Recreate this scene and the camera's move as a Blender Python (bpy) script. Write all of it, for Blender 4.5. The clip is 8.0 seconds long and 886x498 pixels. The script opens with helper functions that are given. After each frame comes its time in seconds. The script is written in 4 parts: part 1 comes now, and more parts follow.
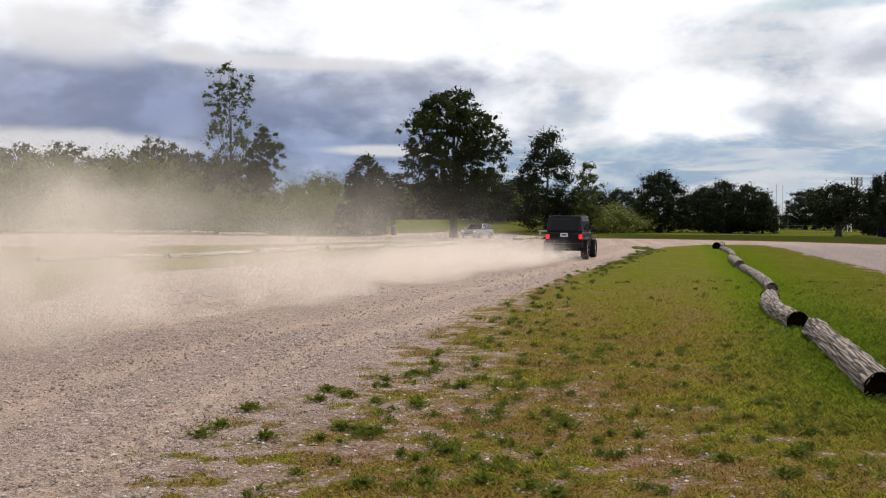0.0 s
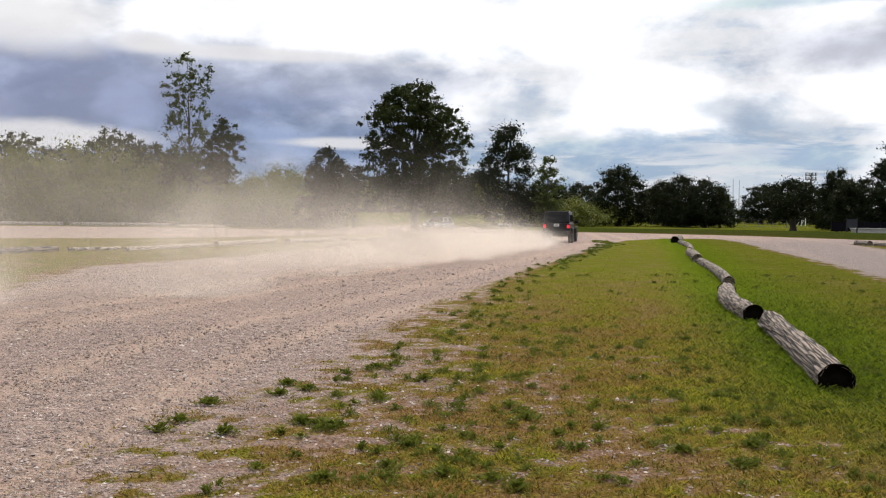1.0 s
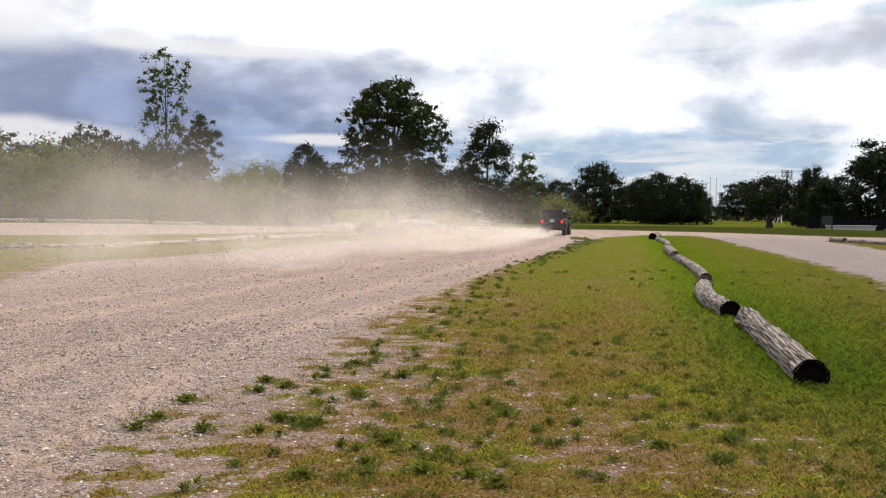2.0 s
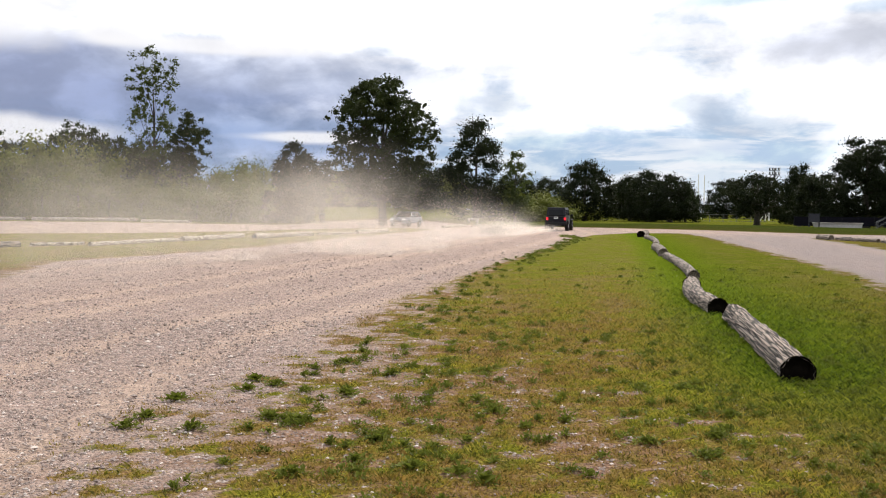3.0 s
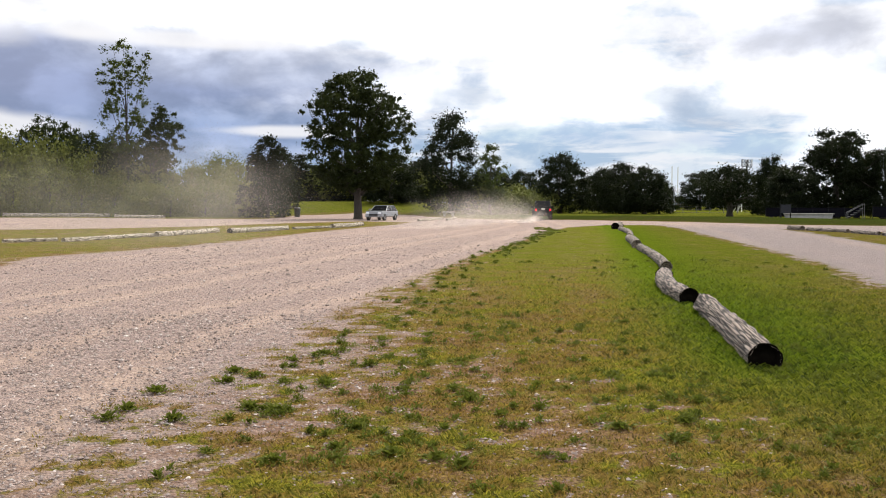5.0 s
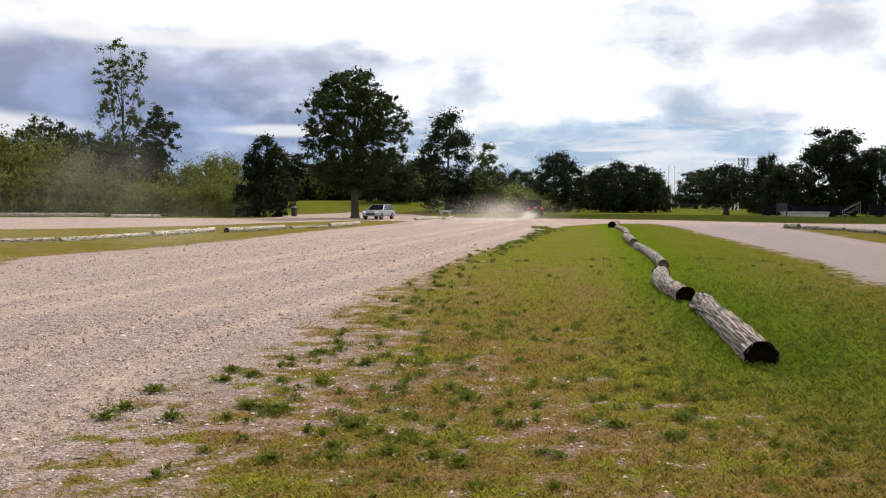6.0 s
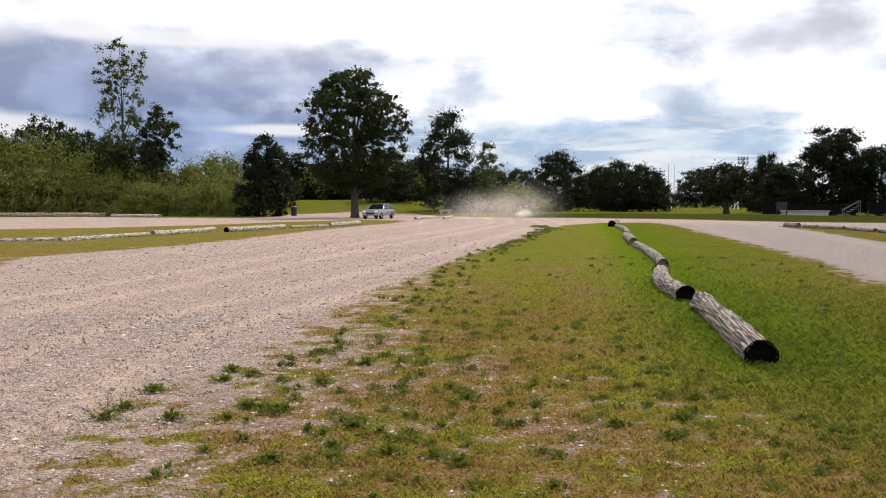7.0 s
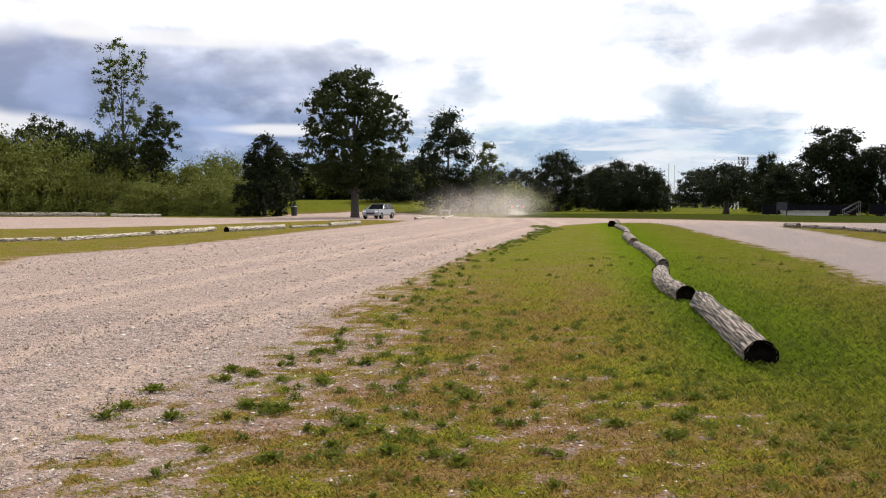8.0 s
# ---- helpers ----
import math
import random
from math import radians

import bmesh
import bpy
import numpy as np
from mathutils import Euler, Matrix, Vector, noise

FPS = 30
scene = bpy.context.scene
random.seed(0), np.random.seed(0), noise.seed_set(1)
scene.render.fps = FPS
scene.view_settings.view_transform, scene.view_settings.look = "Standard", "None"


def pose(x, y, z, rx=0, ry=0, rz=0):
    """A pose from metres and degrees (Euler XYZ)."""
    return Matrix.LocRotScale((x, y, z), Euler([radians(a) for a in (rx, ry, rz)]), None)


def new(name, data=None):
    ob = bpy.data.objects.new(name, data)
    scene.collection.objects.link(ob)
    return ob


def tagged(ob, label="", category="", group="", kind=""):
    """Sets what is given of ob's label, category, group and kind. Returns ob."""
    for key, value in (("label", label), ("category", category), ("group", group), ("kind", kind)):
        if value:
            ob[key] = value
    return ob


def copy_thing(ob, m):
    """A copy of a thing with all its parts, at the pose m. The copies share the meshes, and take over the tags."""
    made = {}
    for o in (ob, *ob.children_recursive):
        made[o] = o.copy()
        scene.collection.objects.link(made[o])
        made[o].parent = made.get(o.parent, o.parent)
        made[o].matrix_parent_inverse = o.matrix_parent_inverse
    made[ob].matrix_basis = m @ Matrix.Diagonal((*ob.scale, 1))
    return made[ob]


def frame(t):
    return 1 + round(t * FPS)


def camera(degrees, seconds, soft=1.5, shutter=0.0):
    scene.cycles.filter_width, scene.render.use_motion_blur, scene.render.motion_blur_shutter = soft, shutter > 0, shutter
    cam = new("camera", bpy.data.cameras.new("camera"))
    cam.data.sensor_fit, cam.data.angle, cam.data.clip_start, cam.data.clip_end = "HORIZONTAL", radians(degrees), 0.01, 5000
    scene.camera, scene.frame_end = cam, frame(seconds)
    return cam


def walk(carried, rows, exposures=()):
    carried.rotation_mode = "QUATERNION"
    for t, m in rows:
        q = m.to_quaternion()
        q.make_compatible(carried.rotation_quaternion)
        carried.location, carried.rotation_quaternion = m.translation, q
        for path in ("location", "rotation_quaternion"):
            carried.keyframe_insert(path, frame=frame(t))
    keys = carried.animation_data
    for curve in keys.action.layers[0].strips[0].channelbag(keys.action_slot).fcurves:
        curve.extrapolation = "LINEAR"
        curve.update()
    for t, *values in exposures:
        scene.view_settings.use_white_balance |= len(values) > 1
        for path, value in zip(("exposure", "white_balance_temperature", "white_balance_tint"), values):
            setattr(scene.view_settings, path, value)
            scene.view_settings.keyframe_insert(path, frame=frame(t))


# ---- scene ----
cam = camera(51.4, 8.0, soft=1.05)
walk(cam, [
    (0.0, pose(0.003, 0.096, 1.600, 88.286, -0.286, 6.133)),
    (0.5, pose(0.000, 0.098, 1.600, 88.067, -0.421, 4.791)),
    (1.0, pose(-0.004, 0.104, 1.600, 87.876, -0.514, 3.709)),
    (1.5, pose(-0.004, 0.102, 1.600, 87.754, -0.547, 2.902)),
    (3.0, pose(-0.002, 0.081, 1.600, 87.568, -0.505, 1.720)),
    (3.5, pose(-0.003, 0.030, 1.600, 87.434, -0.446, 1.233)),
    (4.0, pose(-0.002, -0.020, 1.600, 87.325, -0.346, 0.778)),
    (4.5, pose(0.001, -0.052, 1.600, 87.225, -0.219, 0.426)),
    (6.0, pose(0.001, -0.086, 1.600, 87.096, -0.043, 0.002)),
    (7.0, pose(0.003, -0.087, 1.600, 87.052, 0.038, -0.005)),
    (8.0, pose(0.003, -0.086, 1.600, 87.050, 0.000, 0.000)),
], exposures=((0.0, -0.50), (1.0, -0.38), (1.5, -0.30), (3.0, -0.08), (3.5, 0.0), (4.5, -0.05), (6.0, -0.16), (8.0, -0.10)))
scene.cycles.transparent_max_bounces = 200

# ---- world, sun ----
SUN_AZ, SUN_EL = 28.0, 50.0


class Nodes:
    """Short hand for building a node tree."""

    def __init__(self, tree):
        self.tree = tree

    def add(self, kind, **inputs):
        n = self.tree.nodes.new(kind)
        for k, v in inputs.items():
            self.set(n, k, v)
        return n

    def set(self, n, key, v):
        sock = n.inputs[int(key[1:])] if key[0] == "i" and key[1:].isdigit() else n.inputs[key.replace("_", " ")]
        if isinstance(v, bpy.types.NodeSocket):
            self.tree.links.new(v, sock)
        else:
            sock.default_value = v

    def math(self, op, a, b=0.0, c=0.0, clamp=False):
        n = self.add("ShaderNodeMath", i0=a, i1=b, i2=c)
        n.operation, n.use_clamp = op, clamp
        return n.outputs[0]

    def noise(self, vec, scale, detail=4.0, rough=0.55, dist=0.0):
        n = self.add("ShaderNodeTexNoise", Scale=scale, Detail=detail, Roughness=rough, Distortion=dist)
        if vec is not None:
            self.set(n, "Vector", vec)
        return n.outputs["Fac"]

    def ramp(self, fac, lo, hi, a=0.0, b=1.0):
        n = self.add("ShaderNodeMapRange", Value=fac, From_Min=lo, From_Max=hi, To_Min=a, To_Max=b)
        n.interpolation_type = "SMOOTHSTEP"
        return n.outputs[0]

    def mix(self, fac, a, b, blend="MIX"):
        n = self.tree.nodes.new("ShaderNodeMix")
        n.data_type, n.blend_type = "RGBA", blend
        for sock, v in ((n.inputs[0], fac), (n.inputs[6], a), (n.inputs[7], b)):
            if isinstance(v, bpy.types.NodeSocket):
                self.tree.links.new(v, sock)
            else:
                sock.default_value = v if not isinstance(v, tuple) else (*v[:3], 1.0)
        return n.outputs[2]

    def scaled(self, vec, sx, sy, sz):
        n = self.add("ShaderNodeVectorMath", i0=vec, i1=(sx, sy, sz))
        n.operation = "MULTIPLY"
        return n.outputs[0]


def build_world():
    world = bpy.data.worlds.new("sky")
    scene.world = world
    world.use_nodes = True
    tree = world.node_tree
    tree.nodes.clear()
    N = Nodes(tree)
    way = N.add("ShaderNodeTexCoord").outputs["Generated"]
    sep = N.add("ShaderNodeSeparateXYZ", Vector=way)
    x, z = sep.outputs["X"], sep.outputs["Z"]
    sky = N.add("ShaderNodeTexSky")
    sky.sky_type, sky.sun_disc = "NISHITA", False
    sky.sun_elevation, sky.sun_rotation = radians(SUN_EL), radians(SUN_AZ)
    sky.air_density, sky.dust_density, sky.ozone_density = 1.0, 1.5, 1.0
    blue = N.mix(1.0, sky.outputs[0], (0.10, 0.10, 0.10), "MULTIPLY")
    flat = N.scaled(way, 1.0, 1.0, 1.9)
    n1 = N.noise(flat, 6.0, 7, 0.54, 0.2)
    n2 = N.noise(flat, 14.0, 6, 0.55, 0.2)
    n3 = N.noise(flat, 2.2, 4, 0.5)
    warp = N.math("ADD", N.math("MULTIPLY", n1, 0.75), N.math("MULTIPLY", n2, 0.35))  # about 0.55

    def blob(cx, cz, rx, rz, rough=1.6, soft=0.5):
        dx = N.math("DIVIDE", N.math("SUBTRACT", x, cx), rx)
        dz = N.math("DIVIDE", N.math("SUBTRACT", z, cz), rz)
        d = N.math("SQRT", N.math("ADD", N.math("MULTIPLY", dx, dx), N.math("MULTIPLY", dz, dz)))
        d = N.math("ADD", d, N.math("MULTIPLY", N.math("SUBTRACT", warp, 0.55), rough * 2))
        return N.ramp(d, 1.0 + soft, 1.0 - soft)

    # broken white cloud, thinning to blue towards the horizon
    cover = N.math("ADD", N.ramp(z, 0.02, 0.135), N.math("MULTIPLY", N.math("SUBTRACT", warp, 0.55), 3.2))
    cover = N.math("ADD", cover, N.ramp(x, 0.25, 0.45, 0.0, 0.45))
    cover = N.ramp(cover, 0.20, 1.0)
    glow = N.ramp(n1, 0.32, 0.60, 1.08, 1.55)
    white = N.mix(1.0, (0.99, 1.0, 1.04), N.add("ShaderNodeCombineXYZ", X=glow, Y=glow, Z=glow).outputs[0], "MULTIPLY")
    veil = N.mix(0.75, blue, (0.36, 0.56, 0.86))
    veil = N.mix(N.ramp(n2, 0.44, 0.60, 0.0, 0.9), veil, (0.80, 0.88, 0.97))
    streak = N.noise(N.scaled(way, 1.0, 1.0, 7.0), 7.0, 6, 0.6, 0.4)
    veil = N.mix(N.ramp(streak, 0.47, 0.60, 0.0, 0.9), veil, (0.93, 0.96, 1.02))
    col = N.mix(cover, veil, white)
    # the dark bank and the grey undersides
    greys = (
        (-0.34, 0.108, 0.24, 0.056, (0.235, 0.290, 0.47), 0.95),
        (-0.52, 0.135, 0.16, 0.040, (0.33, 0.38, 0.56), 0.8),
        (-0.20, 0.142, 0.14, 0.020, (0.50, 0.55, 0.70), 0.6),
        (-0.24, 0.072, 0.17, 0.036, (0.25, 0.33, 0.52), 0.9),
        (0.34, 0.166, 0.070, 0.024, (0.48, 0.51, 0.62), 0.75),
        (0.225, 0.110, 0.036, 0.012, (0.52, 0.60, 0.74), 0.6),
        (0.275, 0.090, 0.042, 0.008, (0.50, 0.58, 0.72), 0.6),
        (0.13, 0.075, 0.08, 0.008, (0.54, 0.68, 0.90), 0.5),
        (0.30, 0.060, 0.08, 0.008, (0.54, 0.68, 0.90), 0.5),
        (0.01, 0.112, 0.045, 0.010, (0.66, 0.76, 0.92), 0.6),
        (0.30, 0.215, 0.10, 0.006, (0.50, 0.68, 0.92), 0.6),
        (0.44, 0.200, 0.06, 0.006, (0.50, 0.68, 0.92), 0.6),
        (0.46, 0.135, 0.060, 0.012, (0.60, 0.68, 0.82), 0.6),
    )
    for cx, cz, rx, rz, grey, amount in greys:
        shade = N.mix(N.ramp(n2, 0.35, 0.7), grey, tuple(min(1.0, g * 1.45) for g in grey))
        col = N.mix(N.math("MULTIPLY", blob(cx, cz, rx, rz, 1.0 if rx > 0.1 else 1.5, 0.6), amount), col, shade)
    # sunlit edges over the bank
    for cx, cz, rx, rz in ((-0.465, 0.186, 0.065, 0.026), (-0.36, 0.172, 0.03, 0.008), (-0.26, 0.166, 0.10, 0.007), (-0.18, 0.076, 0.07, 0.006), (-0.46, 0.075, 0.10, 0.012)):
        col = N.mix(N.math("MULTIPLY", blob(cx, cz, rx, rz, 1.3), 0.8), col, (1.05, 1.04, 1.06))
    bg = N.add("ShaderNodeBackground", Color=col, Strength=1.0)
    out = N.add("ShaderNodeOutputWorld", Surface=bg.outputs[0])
    return out


build_world()
sun = new("sun", bpy.data.lights.new("sun", "SUN"))
sun.data.energy, sun.data.angle, sun.data.color = 4.8, radians(0.8), (1.0, 0.92, 0.80)
sun.rotation_euler = (radians(90 - SUN_EL), 0, radians(180 - SUN_AZ))


# ---- materials ----
def material(name):
    m = bpy.data.materials.new(name)
    m.use_nodes = True
    N = Nodes(m.node_tree)
    bsdf = m.node_tree.nodes["Principled BSDF"]
    return m, N, bsdf


def plain(name, colour, rough=0.6, metal=0.0, vary=0.15, scale=6.0, bump=0.0, coat=0.0, spec=0.5):
    """A paint, plastic or metal with grain and stains."""
    m, N, b = material(name)
    obj = N.add("ShaderNodeTexCoord").outputs["Object"]
    a, c = N.noise(obj, scale, 5), N.noise(obj, scale * 9, 3)
    f = N.math("ADD", N.math("MULTIPLY", a, 0.7), N.math("MULTIPLY", c, 0.3))
    lo, hi = tuple(v * (1 - vary) for v in colour), tuple(min(1, v * (1 + vary)) for v in colour)
    N.set(b, "Base Color", N.mix(N.ramp(f, 0.3, 0.7), lo, hi))
    N.set(b, "Roughness", N.ramp(c, 0.2, 0.8, max(0.02, rough - 0.08), min(1, rough + 0.08)))
    N.set(b, "Metallic", metal)
    N.set(b, "Coat Weight", coat)
    N.set(b, "Specular IOR Level", spec)
    if bump:
        N.set(b, "Normal", N.add("ShaderNodeBump", Height=f, Strength=bump, Distance=0.01).outputs[0])
    return m


def leaf_material(name, dark, light, glow=0.35):
    m, N, b = material(name)
    geo = N.add("ShaderNodeNewGeometry")
    rnd = geo.outputs["Random Per Island"]
    big = N.noise(geo.outputs["Position"], 0.35, 3)
    col = N.mix(rnd, dark, light)
    col = N.mix(N.ramp(big, 0.35, 0.65), col, tuple(c * 0.72 for c in light))
    N.set(b, "Base Color", col)
    N.set(b, "Roughness", 0.55)
    N.set(b, "Specular IOR Level", 0.08)
    tr = N.add("ShaderNodeBsdfTranslucent", Color=N.mix(0.5, col, (0.16, 0.22, 0.03)))
    mixn = N.add("ShaderNodeMixShader", Fac=glow, i1=b.outputs[0], i2=tr.outputs[0])
    N.set(m.node_tree.nodes["Material Output"], "Surface", mixn.outputs[0])
    return m


def bark_material(name, base, dark, scale=1.0, stretch=0.12):
    m, N, b = material(name)
    obj = N.add("ShaderNodeTexCoord").outputs["Object"]
    v = N.scaled(obj, scale, scale * stretch, scale)
    crack = N.add("ShaderNodeTexVoronoi", Vector=v, Scale=16.0, Randomness=1.0)
    crack.feature = "DISTANCE_TO_EDGE"
    fine = N.noise(v, 40, 6, 0.65)
    patch = N.noise(obj, 2.2, 4)
    col = N.mix(N.ramp(fine, 0.3, 0.7), tuple(c * 0.7 for c in base), tuple(min(1, c * 1.2) for c in base))
    col = N.mix(N.ramp(patch, 0.5, 0.75, 0, 0.6), col, tuple(c * 0.6 for c in base))
    depth = N.math("ADD", crack.outputs["Distance"], N.math("MULTIPLY", N.math("SUBTRACT", fine, 0.5), 0.22))
    col = N.mix(N.ramp(depth, 0.19, 0.03), col, dark)
    N.set(b, "Base Color", col)
    N.set(b, "Roughness", 0.9)
    h = N.math("ADD", N.ramp(crack.outputs["Distance"], 0.0, 0.15), N.math("MULTIPLY", fine, 0.4))
    N.set(b, "Normal", N.add("ShaderNodeBump", Height=h, Strength=0.8, Distance=0.02).outputs[0])
    return m


def ground_material():
    m, N, b = material("ground")
    pos = N.add("ShaderNodeNewGeometry").outputs["Position"]

    def attr(name):
        a = N.add("ShaderNodeAttribute")
        a.attribute_name = name
        return a.outputs["Fac"]

    grass, lush, rut, far, cover = attr("grass"), attr("lush"), attr("rut"), attr("meadow"), attr("turf")
    # gravel: stones of two sizes over tan dust
    big = N.noise(pos, 0.45, 5)
    mid = N.noise(pos, 3.0, 5, 0.6)
    grit = N.noise(pos, 9.0, 6, 0.75)
    stones = N.add("ShaderNodeTexVoronoi", Vector=pos, Scale=30.0)
    small = N.add("ShaderNodeTexVoronoi", Vector=pos, Scale=70.0)
    tone = N.add("ShaderNodeSeparateColor", Color=stones.outputs["Color"]).outputs[0]
    tone2 = N.add("ShaderNodeSeparateColor", Color=small.outputs["Color"]).outputs[0]
    grey = N.mix(N.ramp(tone, 0.15, 0.95), (0.145, 0.102, 0.089), (0.48, 0.352, 0.306))
    grey = N.mix(0.5, grey, N.mix(N.ramp(tone2, 0.1, 0.95), (0.075, 0.057, 0.053), (0.43, 0.35, 0.32)))
    grey = N.mix(N.ramp(grit, 0.35, 0.65, 0.0, 0.5), grey, (0.345, 0.253, 0.215))
    dust = N.mix(N.ramp(grit, 0.3, 0.7), (0.34, 0.250, 0.200), (0.46, 0.345, 0.278))
    spread = N.math("ADD", N.math("MULTIPLY", big, 0.45), N.math("MULTIPLY", grit, 0.55))
    dustiness = N.math("ADD", N.math("MULTIPLY", N.math("MULTIPLY", rut, N.ramp(mid, 0.35, 0.6, 0.35, 0.9)), N.ramp(grit, 0.3, 0.55, 0.5, 1.0)), N.ramp(spread, 0.46, 0.62, 0.0, 0.35), clamp=True)
    side_lot = attr("grey")
    dustiness = N.math("MULTIPLY", dustiness, N.math("SUBTRACT", 1.0, N.math("MULTIPLY", side_lot, 0.65)))
    grey = N.mix(N.math("MULTIPLY", side_lot, 0.8), grey, N.mix(tone2, (0.10, 0.085, 0.085), (0.30, 0.25, 0.245)))
    gravel = N.mix(dustiness, grey, dust)
    # soil and turf
    fine = N.noise(pos, 30.0, 6, 0.75)
    clump = N.noise(pos, 5.0, 6, 0.68)
    wide = N.noise(pos, 0.9, 4)
    soil = N.mix(N.ramp(fine, 0.3, 0.7), (0.085, 0.045, 0.028), (0.29, 0.175, 0.115))
    dry = N.mix(N.ramp(fine, 0.3, 0.7), (0.070, 0.045, 0.011), (0.245, 0.175, 0.050))
    green = N.mix(N.ramp(fine, 0.3, 0.7), (0.042, 0.050, 0.005), (0.185, 0.182, 0.022))
    rich = N.mix(N.ramp(fine, 0.3, 0.7), (0.030, 0.064, 0.003), (0.150, 0.205, 0.012))
    turf = N.mix(N.ramp(N.math("ADD", N.math("MULTIPLY", clump, 0.65), N.math("MULTIPLY", wide, 0.45)), 0.44, 0.58), green, dry)
    turf = N.mix(N.ramp(N.math("ADD", N.math("MULTIPLY", grit, 0.6), N.math("MULTIPLY", wide, 0.5)), 0.535, 0.64, 0.0, 0.75), turf, soil)
    patch = N.noise(pos, 2.4, 5, 0.62)
    turf = N.mix(N.ramp(patch, 0.55, 0.70, 0.0, 0.5), turf, N.mix(fine, (0.020, 0.034, 0.004), (0.085, 0.105, 0.014)))
    turf = N.mix(N.math("MULTIPLY", lush, N.ramp(clump, 0.2, 0.5)), turf, rich)
    turf = N.mix(N.math("MULTIPLY", attr("deep"), N.ramp(patch, 0.3, 0.6, 0.25, 0.7)), turf, N.mix(N.ramp(fine, 0.3, 0.7), (0.018, 0.026, 0.003), (0.100, 0.115, 0.012)))
    # the bank's tree shade, painted as a near-black green
    turf = N.mix(N.math("MULTIPLY", far, 0.85), turf, N.mix(clump, (0.014, 0.024, 0.005), (0.036, 0.048, 0.011)))
    edge = N.math("ADD", cover, N.math("MULTIPLY", N.math("SUBTRACT", fine, 0.5), 0.5))
    edge = N.math("ADD", edge, N.math("MULTIPLY", N.math("SUBTRACT", N.noise(pos, 13.0, 5, 0.7), 0.5), 1.1))
    bare = N.mix(N.ramp(N.math("ADD", N.math("MULTIPLY", mid, 0.6), N.math("MULTIPLY", grass, 0.5)), 0.36, 0.72), gravel, soil)
    col = N.mix(N.ramp(grass, 0.02, 0.25), gravel, bare)
    turfy = N.ramp(edge, 0.24, 0.58)
    turfy = N.math("MAXIMUM", N.math("MULTIPLY", turfy, N.ramp(grass, 0.1, 0.3)), N.ramp(far, 0.1, 0.4))
    col = N.mix(turfy, col, turf)
    N.set(b, "Base Color", col)
    N.set(b, "Roughness", 0.95)
    N.set(b, "Specular IOR Level", N.ramp(turfy, 0.0, 1.0, 0.15, 0.0))
    h = N.math("ADD", N.math("MULTIPLY", N.ramp(stones.outputs["Distance"], 0.75, 0.0), 0.7), N.math("MULTIPLY", fine, 0.5))
    h = N.math("ADD", h, N.math("MULTIPLY", grit, 1.6))
    N.set(b, "Normal", N.add("ShaderNodeBump", Height=h, Strength=1.0, Distance=0.03).outputs[0])
    return m


def blade_material():
    m, N, b = material("grass_blades")
    geo = N.add("ShaderNodeNewGeometry")
    rnd, pos = geo.outputs["Random Per Island"], geo.outputs["Position"]
    a = N.add("ShaderNodeAttribute")
    a.attribute_name = "lush"
    clump, wide = N.noise(pos, 5.0, 6, 0.68), N.noise(pos, 0.9, 4)
    d = N.ramp(N.math("ADD", N.math("ADD", N.math("MULTIPLY", clump, 0.5), N.math("MULTIPLY", wide, 0.4)), N.math("MULTIPLY", rnd, 0.1)), 0.42, 0.56)
    d = N.math("MULTIPLY", d, N.math("SUBTRACT", 1.0, a.outputs["Fac"]), clamp=True)
    green = N.mix(rnd, (0.045, 0.052, 0.005), (0.46, 0.41, 0.045))
    green = N.mix(a.outputs["Fac"], green, N.mix(rnd, (0.026, 0.062, 0.002), (0.20, 0.30, 0.014)))
    col = N.mix(d, green, N.mix(rnd, (0.060, 0.034, 0.008), (0.35, 0.225, 0.056)))
    deep = N.add("ShaderNodeAttribute")
    deep.attribute_name = "deep"
    patch = N.noise(pos, 2.4, 5, 0.62)
    sward = N.mix(rnd, (0.018, 0.028, 0.003), (0.150, 0.165, 0.014))
    col = N.mix(N.ramp(patch, 0.55, 0.70, 0.0, 0.5), col, sward)
    col = N.mix(N.math("MULTIPLY", deep.outputs["Fac"], N.ramp(patch, 0.3, 0.6, 0.25, 0.7)), col, sward)
    N.set(b, "Base Color", col)
    N.set(b, "Roughness", 0.6)
    N.set(b, "Specular IOR Level", 0.2)
    tr = N.add("ShaderNodeBsdfTranslucent", Color=col)
    mixn = N.add("ShaderNodeMixShader", Fac=0.4, i1=b.outputs[0], i2=tr.outputs[0])
    N.set(m.node_tree.nodes["Material Output"], "Surface", mixn.outputs[0])
    return m


def dust_material(name, most):
    """Airborne dust: mostly clear, thinning out towards each wisp's rim, scattering light forwards and back."""
    m = bpy.data.materials.new(name)
    m.use_nodes = True
    m.node_tree.nodes.clear()
    N = Nodes(m.node_tree)
    tan = (0.93, 0.86, 0.78, 1)
    body = N.add("ShaderNodeMixShader", Fac=0.55, i1=N.add("ShaderNodeBsdfDiffuse", Color=tan).outputs[0], i2=N.add("ShaderNodeBsdfTranslucent", Color=tan).outputs[0])
    core = N.add("ShaderNodeAttribute")
    core.attribute_name = "core"
    pos = N.add("ShaderNodeTexCoord").outputs["Object"]
    curl = N.ramp(N.noise(pos, 2.6, 4, 0.6, 0.6), 0.34, 0.66, 0.4, 1.4)
    thick = N.math("MULTIPLY", N.math("MULTIPLY", N.ramp(core.outputs["Fac"], 0.0, 1.0), curl), most)
    out = N.add("ShaderNodeMixShader", Fac=thick, i1=N.add("ShaderNodeBsdfTransparent").outputs[0], i2=body.outputs[0])
    N.add("ShaderNodeOutputMaterial", Surface=out.outputs[0])
    return m


